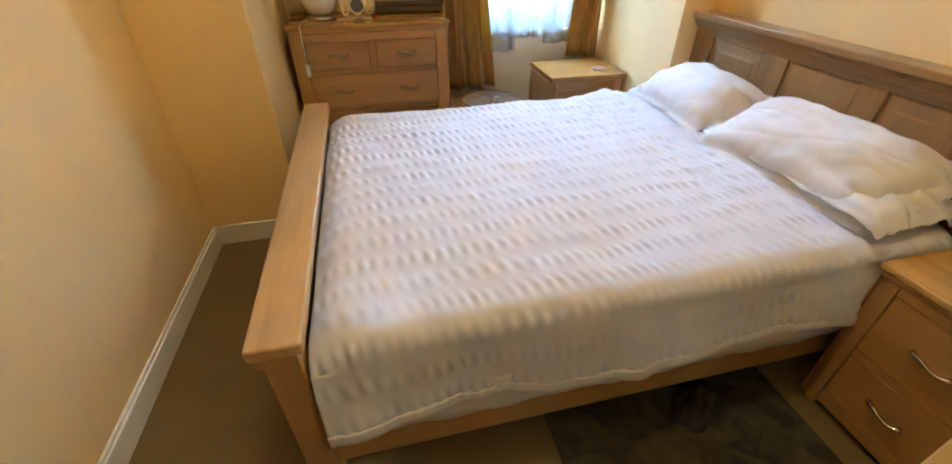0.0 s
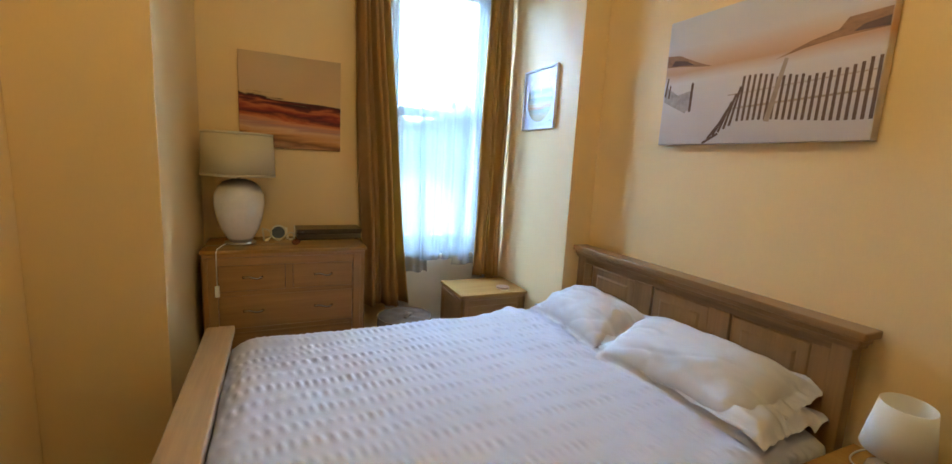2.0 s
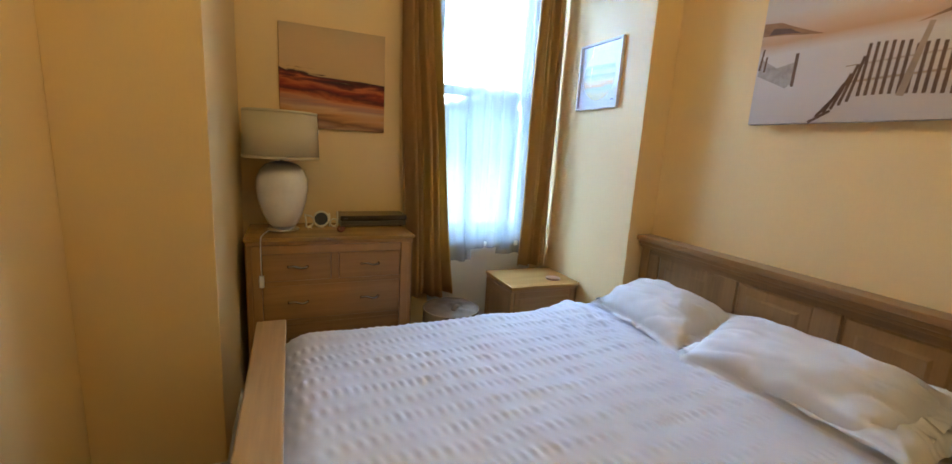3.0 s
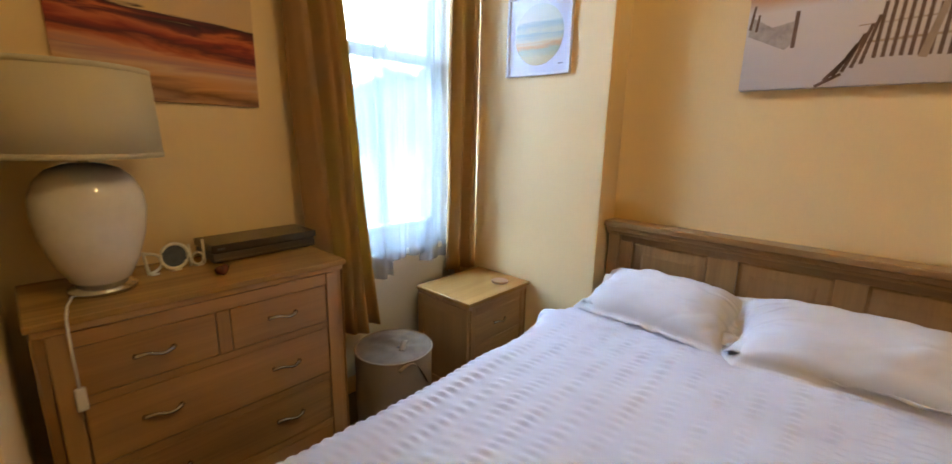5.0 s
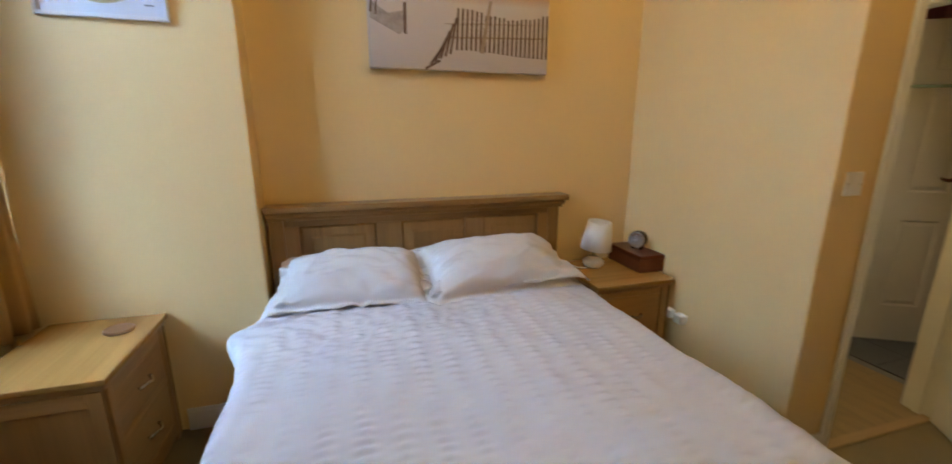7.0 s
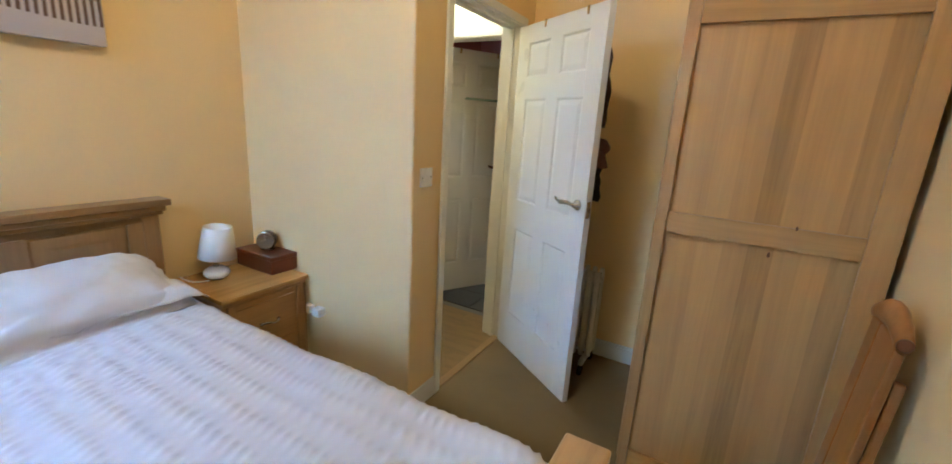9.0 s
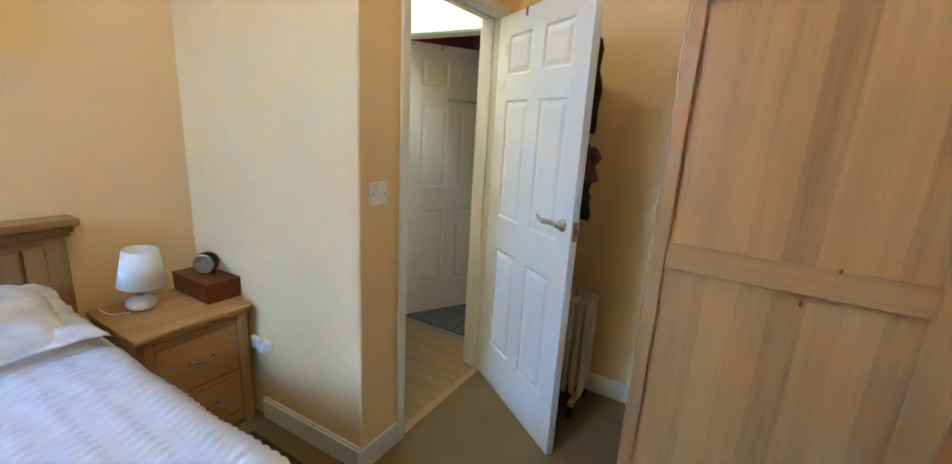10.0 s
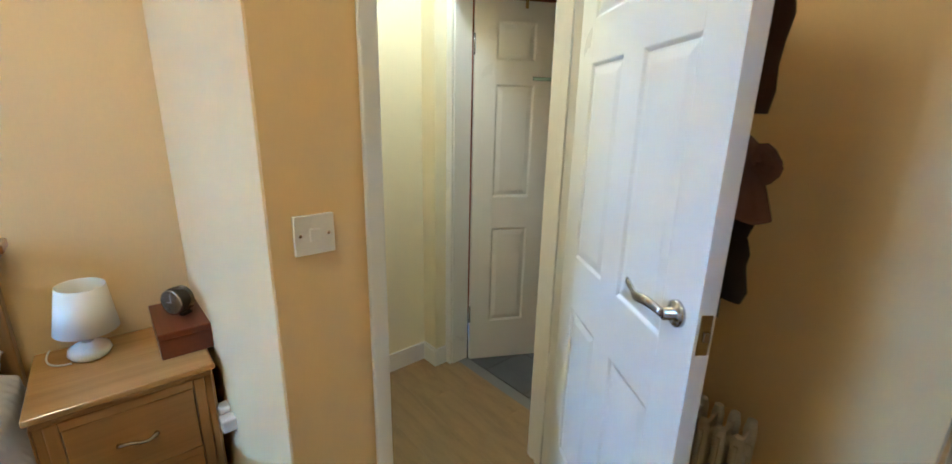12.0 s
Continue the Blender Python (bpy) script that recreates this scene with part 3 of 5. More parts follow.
valance = tagged(mesh_ob("bed_sheet", sheet(90, 4, lambda u, v: (0.03 + 1.86 * u, 1.049 + 0.003 * math.sin(u * 70) * v - 0.005 * v, 0.4 - 0.135 * v + 0.006 * math.sin(u * 23) * v)), pillow_cotton, True), "white cotton sheet hanging below the coverlet", "bed sheet")
sol = valance.modifiers.new("cloth", "SOLIDIFY")
sol.thickness = 0.002

# coverlet: flat top, rolled edges, puckered rows along the bed
TOP = 0.548


def cover_profile(s):
    """Across the bed: s from the near hem over the top to the far hem, in metres; gives y, z and how much it hangs."""
    drop, r, top = 0.215, 0.07, 1.43
    a = r * math.pi / 2
    if s < drop:
        k = 1 - s / drop
        return 1.052 - 0.03 * k, TOP - (drop - s), k
    s -= drop
    if s < a:
        t = s / r
        return 1.052 + r * (1 - math.cos(t)), TOP + r * math.sin(t), 0.0
    s -= a
    if s < top:
        return 1.122 + s * (2.508 - 1.122) / top, TOP + 0.07 + 0.012 * math.sin(math.pi * s / top), 0.0
    s -= top
    if s < a:
        t = s / r
        return 2.508 + r * math.sin(t), TOP + r * math.cos(t), 0.0
    s -= a
    k = min(1.0, s / drop)
    return 2.578 + 0.02 * k, TOP - s, k


FULL = 0.215 * 2 + 0.07 * math.pi + 1.43


def cover(u, v):
    s = v * FULL
    y, z, hang = cover_profile(s)
    x = 0.003 + 1.917 * u
    row = s / 0.098
    f = row - math.floor(row)
    mask = math.exp(-((f - 0.5) / 0.22) ** 2)
    n = noise.noise((x * 3.1, s * 4.0, 0.3))
    pk = math.sin(2 * math.pi * (x / 0.036) + 9 * noise.noise((x * 2.2, math.floor(row) * 3.7, 1.1)) + math.floor(row) * 1.9 + 3.4 * (f - 0.5) * (1 + noise.noise((x * 1.7, row, 8.0))))
    h = (0.0056 if y < 1.09 else 0.0046) * mask * pk * max(0.12, 0.62 + 0.7 * noise.noise((x * 7, row * 1.4, 5.0)) + 0.5 * noise.noise((x * 2.1, row * 0.6, 6.0))) + 0.003 * mask + 0.016 * n + 0.004 * noise.noise((x * 14, s * 12, 2.0)) + 0.007 * min(1.0, max(0.0, (x - 1.05) / 0.35)) * noise.noise((x * 24 + s * 10, s * 22 - x * 8, 6.0)) * (0.35 + min(1.0, s / FULL))
    out = hang * (0.012 * math.sin(x * 9 + 2 * noise.noise((x * 2, 3.0, 0))) + 0.009 * noise.noise((x * 11, s * 5, 7.0)) + 0.006 * math.sin(x * 31 + 5 * noise.noise((x * 3, s * 2, 4.0))))
    side = -1 if s < FULL / 2 else 1
    slope = 1.0 if abs(y - 1.815) > 0.7 else 0.0
    if hang > 0:
        y += side * (h + out)
        z += 0.02 * hang * math.sin(x * 4.4 + 1) - (0.06 * hang * max(0, 1 - (x - 0.02) / 0.25))
    else:
        z += h
        y += side * slope * h * 0.5
    if x < 0.12 and hang == 0:
        z -= 0.036 * ((0.12 - x) / 0.1) ** 2
    if x > 1.45 and hang > 0.0 and side < 0:
        y -= 0.03 * (x - 1.45) * hang
        z += 0.03 * (x - 1.45) * hang
    if side > 0:
        y += (0.03 * math.exp(-((x - 1.48) / 0.2) ** 2) + 0.06 * max(0.0, 1 - abs(x - 1.53) / 0.13) ** 1.3) * slope * (1 - 0.75 * min(1, 2.5 * hang))
    return (x, y, z)


def hem(edge):
    def f(u, v):
        s = 0.018 * v
        x, y, z = cover(u, s if edge == 0 else 1 - s)
        return (x, y + (-0.004 if edge == 0 else 0.004), z - 0.001)
    return f


coverlet = tagged(mesh_ob("coverlet", sheet(420, 190, cover), bedding, True), "white seersucker coverlet spread smooth over the bed", "coverlet")
sol = coverlet.modifiers.new("cloth", "SOLIDIFY")
sol.thickness = 0.006


for edge in (0, 1):
    h = part("hem", sheet(420, 3, hem(edge)), pillow_cotton, coverlet, "plain stitched hem", True)
    sol = h.modifiers.new("cloth", "SOLIDIFY")
    sol.thickness = 0.002


def pillow(name, m, w, d, h, seed, label, flange=0.04, end=0.02):
    """w along y, d along x, filled to height h, with a flat stitched flange all round."""
    bm = bmesh.new()
    n = 64
    for sgn in (1, -1):
        vs = {}
        for i in range(n + 1):
            for j in range(n + 1):
                a, b = 2 * i / n - 1, 2 * j / n - 1
                fx, fy = 1 - flange / (d / 2), 1 - end / (w / 2)
                p, q = min(1, abs(a) / fx), min(1, abs(b) / fy)
                body = max(0.0, (1 - p ** 2.4) * (1 - q ** 3.0)) ** 0.5
                pull = 1 - 0.06 * (abs(a) ** 2) * (1 - abs(b)) - 0.05 * (abs(b) ** 2) * (1 - abs(a))
                wr = 0.013 * noise.noise((a * 2.2 + seed, b * 2.6, sgn)) + 0.008 * noise.noise((a * 5 + seed, b * 7, 4.0)) * (0.4 + q)
                fold = abs(noise.noise((a * 1.6 + seed * 2, b * 2.1 + 1.5 * a, seed)))
                crease = -0.007 * max(0.0, 0.16 - fold) / 0.16 * (0.25 + 0.75 * max(p, q)) + 0.011 * max(0.0, noise.noise((b * 3.3, a, seed + 2))) * math.sin(19 * b + 7 * noise.noise((a * 2, b * 3, seed))) * p ** 3 + 0.014 * max(0.0, noise.noise((a * 3, b * 2, seed + 7))) * math.sin(15 * a + 6 * noise.noise((a * 3, b * 2, seed + 5))) * q ** 3
                z = sgn * (body * h * (0.5 if sgn > 0 else 0.32)) + body * wr + crease + 0.012 * noise.noise((a * 3, b * 4, seed + 9)) + 0.002 * sgn
                z -= 0.03 * max(0.0, (abs(b) - fy) / (1 - fy)) * (0.6 + noise.noise((a * 4, b, seed)))
                vs[i, j] = bm.verts.new((a * d / 2 * pull, b * w / 2 * pull, z))
        for i in range(n):
            for j in range(n):
                f = (vs[i, j], vs[i + 1, j], vs[i + 1, j + 1], vs[i, j + 1])
                bm.faces.new(f if sgn > 0 else f[::-1])
    ob = mesh_ob(name, bm, pillow_cotton, True)
    ob.matrix_world = m
    return tagged(ob, label, "pillow", "pillows at the headboard")


pillow("pillow", pose(1.785, 1.475, 0.672, 0, 0, 1), 0.8, 0.39, 0.15, 1.0, "white cotton pillow lying flat under another", 0.02)
pillow("pillow", pose(1.805, 2.16, 0.668, 0, 0, -1), 0.7, 0.33, 0.12, 2.0, "white cotton pillow lying flat under another", 0.02)
pillow("pillow", pose(1.778, 1.5, 0.706, 0, -22, 4), 0.8, 0.42, 0.24, 3.0, "plump white cotton pillow leaning on the headboard", 0.022, 0.05)
pillow("pillow", pose(1.792, 2.175, 0.699, 0, -20, -4), 0.7, 0.39, 0.225, 4.5, "plump white cotton pillow leaning on the headboard", 0.022, 0.05)

# ---- oak case furniture ----
def bar_handle(parent, x, y, z, along="x", length=0.1):
    """A wavy pewter bar handle on two feet, on a front that looks towards -y or -x."""
    pts, rs = [], []
    for i in range(13):
        u = i / 12
        off = -0.006 - 0.02 * math.sin(math.pi * u) ** 0.7
        wave = 0.006 * math.sin(2 * math.pi * u)
        pts.append((x + (u - 0.5) * length, y + off, z + wave) if along == "x" else (x + off, y - (u - 0.5) * length, z + wave))
        rs.append(0.0056 + 0.003 * abs(2 * u - 1) ** 4)
    return part("handle", tube(bmesh.new(), pts, rs, 8), chrome, parent, "wavy pewter bar handle", True)


def drawer(parent, x0, x1, z0, z1, y, material, handles):
    bm = box(x0, y - 0.004, z0, x1, y + 0.016, z1, 0.003)
    d = part("drawer", bm, material, parent)
    for x in handles:
        bar_handle(d, x, y - 0.004, (z0 + z1) / 2 + 0.005)
    return d


def case_of_drawers(name, m, w, d, h, rows, label, category, frame_w=0.055):
    """Oak case, front towards -y, standing on its origin; rows of (z0, z1, columns)."""
    t = thing(name, m, label, category)
    part("side_panel", box(0, 0.012, 0.003, 0.022, d, h - 0.045, 0.003), oak_z, t)
    part("side_panel", box(w - 0.022, 0.012, 0.003, w, d, h - 0.045, 0.003), oak_z, t)
    part("back_panel", box(0.0225, d - 0.012, 0.05, w - 0.0225, d - 0.004, h - 0.046), oak_z, t)
    part("front_stile", box(0.0225, 0.0, 0.003, frame_w, 0.03, h - 0.045, 0.005), oak_z, t)
    part("front_stile", box(w - frame_w, 0.0, 0.003, w - 0.0225, 0.03, h - 0.045, 0.005), oak_z, t)
    part("plinth", box(frame_w + 0.0004, 0.002, 0.03, w - frame_w - 0.0004, 0.03, rows[-1][0] - 0.002, 0.003), oak_x, t)
    edges = [h - 0.0455] + [v for r in rows for v in (r[1], r[0])]
    for top, bot in zip(edges[0:-1:2], edges[1::2]):
        part("rail", box(frame_w + 0.0004, 0.003, bot + 0.002, w - frame_w - 0.0004, 0.03, top - 0.002, 0.002), oak_x, t)
    # Near-black sheet paints the shade that shows through the drawer gaps.
    part("inner_shadow_board", box(frame_w, 0.0305, 0.04, w - frame_w, 0.036, h - 0.05), gap_shade, t)
    for z0, z1, cols in rows:
        span = w - 2 * frame_w
        if cols == 2:
            mid = w / 2
            part("divider", box(mid - 0.02, 0.002, z0 - 0.001, mid + 0.02, 0.0304, z1 + 0.001, 0.003), oak_z, t)
            drawer(t, frame_w + 0.003, mid - 0.023, z0, z1, 0.008, oak_x, (frame_w + span * 0.24,))
            drawer(t, mid + 0.023, w - frame_w - 0.003, z0, z1, 0.008, oak_x, (w - frame_w - span * 0.24,))
        else:
            hs = (frame_w + span * 0.24, w - frame_w - span * 0.24) if w > 0.7 else (w / 2,)
            drawer(t, frame_w + 0.003, w - frame_w - 0.003, z0, z1, 0.008, oak_x, hs)
    for xa, xb in ((-0.005, -0.0003), (w + 0.0003, w + 0.005)):
        part("side_stile", box(xa, 0.004, 0.004, xb, 0.05, h - 0.046, 0.002), oak_z, t)
        part("side_stile", box(xa, d - 0.05, 0.004, xb, d - 0.002, h - 0.046, 0.002), oak_z, t)
        part("side_rail", box(xa, 0.0504, h - 0.1, xb, d - 0.0504, h - 0.0462, 0.002), oak_y, t)
        part("side_rail", box(xa, 0.0504, 0.02, xb, d - 0.0504, 0.08, 0.002), oak_y, t)
    # top with a sloping edge below it
    bm = box(-0.003, -0.004, h - 0.0448, w + 0.003, d, h - 0.022, 0.006, 2)
    part("cornice", bm, oak_x, t)
    part("top", box(-0.012, -0.015, h - 0.0216, w + 0.012, d + 0.002, h, 0.006, 3), oak_top_x, t, "polished oak top")
    return t


chest = case_of_drawers("chest_of_drawers", pose(-0.178, 3.08, 0), 0.886, 0.42, 0.94, ((0.695, 0.845, 2), (0.47, 0.665, 1), (0.255, 0.44, 1), (0.085, 0.225, 1)), "oak chest of drawers with pewter bar handles", "chest of drawers", 0.07)
case_of_drawers("bedside_cabinet", pose(1.362, 2.985, 0), 0.508, 0.4, 0.592, ((0.33, 0.5, 1), (0.1, 0.3, 1)), "oak two-drawer bedside cabinet beneath the window curtain", "bedside cabinet")
case_of_drawers("bedside_cabinet", pose(1.608, 1.012, 0, 0, 0, -90), 0.44, 0.42, 0.605, ((0.3, 0.525, 1), (0.085, 0.27, 1)), "oak two-drawer bedside cabinet beside the bed, with a lamp", "bedside cabinet")


# ---- wardrobe: its framed end panel looks at the bed ----
knot_wood = surface("dark_knot", (0.1, 0.045, 0.016), 0.5, var=0.3, big=200, relief=0.0)


def wardrobe():
    t = thing("wardrobe", pose(XL - 0.022, YB + 0.02, 0), "tall oak wardrobe with a framed end panel", "wardrobe")
    d, w, h = 0.65, 1.02, 1.93
    part("plinth", box(0.01, 0.0, 0.002, d - 0.012, w - 0.012, 0.09, 0.004), oak_light_x, t)
    part("back_panel", box(0.0, 0.02, 0.0905, 0.012, w - 0.02, h - 0.05), oak_light_z, t)
    end = part("end_panel", box(0.02, w - 0.026, 0.0905, d - 0.02, w - 0.012, h - 0.06), oak_staves, t)
    part("stile", box(d - 0.036, w - 0.0115, 0.0905, d, w + 0.004, h - 0.045, 0.003), oak_light_z, end)
    part("stile", box(0.002, w - 0.0115, 0.0905, 0.075, w + 0.004, h - 0.045, 0.003), oak_light_z, end)
    for z0, z1 in ((0.0905, 0.19), (1.105, 1.176), (1.78, h - 0.0455)):
        part("rail", box(0.0754, w - 0.0113, z0, d - 0.0364, w + 0.001, z1, 0.002), oak_light_x, end)
    part("end_panel", box(0.02, 0.012, 0.0905, d - 0.02, 0.026, h - 0.06), oak_staves, t)
    for i in range(2):
        y0 = 0.03 + i * 0.472
        door = part("door", box(d - 0.019, y0, 0.1, d + 0.003, y0 + 0.467, h - 0.055, 0.003), oak_staves, t)
        for a, b in ((0.002, 0.07), (0.397, 0.465)):
            part("stile", box(d + 0.0034, y0 + a, 0.101, d + 0.012, y0 + b, h - 0.056, 0.003), oak_light_z, door)
        for a, b in ((0.101, 0.19), (1.105, 1.17), (h - 0.14, h - 0.056)):
            part("rail", box(d + 0.0034, y0 + 0.0704, a, d + 0.011, y0 + 0.3966, b, 0.002), oak_light_y, door)
        hy = y0 + (0.43 if i == 0 else 0.037)
        part("handle", tube(bmesh.new(), [(d + 0.012 + 0.022 * math.sin(math.pi * k / 8), hy, 0.98 + 0.012 * k) for k in range(9)], 0.005), chrome, door, "pewter bar handle", True)
    bm = box(-0.004, -0.008, h - 0.0448, d + 0.012, w + 0.012, h - 0.02, 0.006)
    bx(bm, -0.004, -0.015, h - 0.0196, d + 0.03, w + 0.022, h + 0.02, 0.008, 3)
    part("cornice", bm, oak_light_x, t)
    for x, z, r in ((0.245, 1.177, 0.006), (0.3, 1.078, 0.008)):
        part("knot", lathe(bmesh.new(), ((0.001, 0.0), (r, 0.0002), (r * 0.8, 0.0009), (0.001, 0.001)), 12, (x, w + (0.0012 if 1.1 < z < 1.2 else -0.0118), z), Matrix.Rotation(radians(-90), 3, "X") @ Matrix.Diagonal((0.6, 1.2, 1))), knot_wood, end)
    return t


wardrobe()


# ---- doors ----
def six_panel_door(name, m, w, label, knob_side, turned=False):
    """A moulded six-panel leaf from its hinge edge (x = 0) along +x, 35 mm thick about y = 0, hung 6 mm off the floor."""
    t = thing(name, m, label, "door", kind="structure")
    z0, z1, th = 0.006, 1.981, 0.0175
    mid = w / 2
    cols = ((0.112, mid - 0.05), (mid + 0.05, w - 0.112))
    rws = ((0.25, 0.82), (0.995, 1.585), (1.70, 1.885))
    leaf = part("leaf", box(0, -th, z0, cols[0][0], th, z1, 0.0015), white_gloss, t)
    bm = box(cols[1][1], -th, z0, w, th, z1, 0.0015)
    part("lock_stile", bm, white_gloss, leaf)
    bm = bmesh.new()
    bx(bm, cols[0][1], -th, rws[0][0], cols[1][0], th, rws[0][1])
    bx(bm, cols[0][1], -th, rws[1][0], cols[1][0], th, rws[1][1])
    bx(bm, cols[0][1], -th, rws[2][0], cols[1][0], th, rws[2][1])
    part("muntin", bm, white_gloss, leaf)
    for a, b in ((z0, rws[0][0]), (rws[0][1], rws[1][0]), (rws[1][1], rws[2][0]), (rws[2][1], z1)):
        part("rail", box(cols[0][0], -th, a, cols[1][1], th, b), white_gloss, leaf)
    for xa, xb in cols:
        for za, zb in rws:
            bm = bmesh.new()
            for sg in (1, -1):
                rings = []
                for ins, y in ((0.0, th), (0.004, th - 0.0015), (0.01, th - 0.0055), (0.016, th - 0.0055), (0.036, th - 0.0015), (0.04, th - 0.0012)):
                    rings.append([bm.verts.new((x, sg * y, z)) for x, z in ((xa + ins, za + ins), (xb - ins, za + ins), (xb - ins, zb - ins), (xa + ins, zb - ins))])
                for r0, r1 in zip(rings, rings[1:]):
                    for i in range(4):
                        f = (r0[i], r0[(i + 1) % 4], r1[(i + 1) % 4], r1[i])
                        bm.faces.new(f if sg < 0 else f[::-1])
                bm.faces.new(rings[-1] if sg < 0 else rings[-1][::-1])
            part("moulded_panel", bm, white_gloss, leaf)
    for sg in (1, -1):
        rose = part("handle_rose", lathe(bmesh.new(), ((0.027, 0), (0.027, 0.006), (0.022, 0.009), (0.012, 0.01), (0.012, 0.03)), 28, (w - 0.06, sg * th, 1.075), Matrix.Rotation(radians(-90 * sg), 3, "X")), chrome, t, "brushed nickel round rose", True)
        def lever(u, v):
            k, a = u, 2 * math.pi * v
            x = w - 0.06 - 0.135 * k
            off = th + 0.03 + 0.022 * math.sin(math.pi * min(1, k * 1.2)) * 0.6 + 0.01 * k
            z = 1.075 + 0.008 * math.sin(2 * math.pi * k * 0.95) + 0.018 * k ** 2
            tall, deep = 0.0085 + 0.0035 * math.sin(math.pi * k), 0.0075 - 0.003 * k
            return (x, sg * (off + deep * math.cos(a)), z + tall * math.sin(a))
        bm = sheet(20, 12, lever)
        bmesh.ops.remove_doubles(bm, verts=bm.verts, dist=0.00005)
        bmesh.ops.holes_fill(bm, edges=[e for e in bm.edges if e.is_boundary])
        part("lever", bm, chrome, rose, "curved nickel lever handle", True)
    part("latch_plate", box(w + 0.0002, -0.011, 1.02, w + 0.002, 0.011, 1.1, 0.0005), brass, t, "dull metal latch plate")
    part("latch", box(w + 0.002, -0.006, 1.05, w + 0.011, 0.006, 1.07, 0.002), chrome, t)
    for z in (0.3, 1.77):
        part("hinge", lathe(bmesh.new(), ((0.006, z - 0.05), (0.006, z + 0.05)), 12, (-0.003, -th if knob_side < 0 else th, 0)), chrome, t, smooth=True)
    for x in (0.26 * w / 0.74, 0.6 * w / 0.74):
        hk = part("over_door_hook", box(x - 0.008, -th - 0.003, z1 - 0.035, x + 0.008, -th - 0.0005, z1 + 0.003, 0.0008), brass, t, "small brass over-door hook")
        part("hook_bridge", box(x - 0.008, -th - 0.003, z1 + 0.0005, x + 0.008, th + 0.003, z1 + 0.003, 0.0008), brass, hk)
    return t


DOOR_TURN = math.degrees(math.atan2(0.434, -0.63))
door = six_panel_door("door_1", pose(0.925, -0.452, 0, 0, 0, DOOR_TURN), 0.748, "white six-panel door standing open into the bedroom", 1)
far_door = six_panel_door("door_2", pose(1.822, -0.762, 0, 0, 0, -119), 0.74, "white six-panel door ajar into the room beyond", -1)
rail = thing("towel_rail", far_door.matrix_world @ pose(0.64, -0.018, 1.615, 0, 0, 180), "pale green glass rail on the door", "towel rail")
part("bar", tube(bmesh.new(), [(-0.02, 0.035, 0), (0.34, 0.035, 0)], 0.009), surface("pale_green_glass", (0.28, 0.4, 0.36), 0.15, relief=0.0), rail, smooth=True)
for x in (0.02, 0.3):
    part("bracket", tube(bmesh.new(), [(x, 0.0, 0), (x, 0.03, 0)], 0.006), chrome, rail, smooth=True)

# ---- coats on the back of the open door ----
def coat(m, w, length, deep, seed, material, label, sleeve=0.4, flare=0.15, roll=0.014):
    """A coat on a hook: a folded body that hangs from the collar, and two limp sleeves."""
    t = thing("coat", m, label, "coat", "coats behind the door")

    def f(u, v):
        a = 2 * math.pi * u
        spread = (0.3 + 0.7 * min(1, v / 0.22) ** 0.7) * (1 + flare * max(0, v - 0.4))
        fold = 1 + (0.05 * math.sin(5 * a + seed + 1.5 * v) + 0.03 * math.sin(11 * a + 2 * seed)) * min(1, 2 * v)
        return (w / 2 * math.cos(a) * spread * fold, deep / 2 * math.sin(a) * spread * fold, -length * v + 0.006 * math.sin(4 * a + seed) * v)
    bm = sheet(56, 24, f)
    bmesh.ops.remove_doubles(bm, verts=bm.verts, dist=0.0005)
    bmesh.ops.holes_fill(bm, edges=[e for e in bm.edges if e.is_boundary])
    part("body", bm, material, t, smooth=True)
    part("collar", tube(bmesh.new(), [(w * 0.2 * math.cos(radians(a)), deep * 0.28 * math.sin(radians(a)), -0.004) for a in range(0, 361, 30)], roll, 8), material, t, smooth=True)
    for sx in (-1, 1):
        pts = [(sx * w * (0.3 + 0.2 * min(1, 4 * k / 9)), deep * 0.3 + 0.008 * math.sin(k + seed), -0.05 - sleeve * k / 9) for k in range(10)]
        part("sleeve", tube(bmesh.new(), pts, [0.026 + 0.006 * math.sin(1.7 * k) for k in range(10)], 10), material, t, smooth=True)
    return t


D = door.matrix_world
coat(D @ pose(0.572, 0.07, 1.86), 0.15, 0.6, 0.085, 2, coat_brown, "dark brown wool coat hanging behind the door", 0.36, 0.3)
coat(D @ pose(0.59, 0.098, 1.42), 0.15, 0.16, 0.09, 5, coat_plum, "plum brown hooded jacket hanging behind the door", 0.03, 0.9, 0.006)
coat(D @ pose(0.58, 0.078, 1.34), 0.15, 0.3, 0.085, 7, coat_black, "black quilted jacket hanging behind the door", 0.2, 0.1)


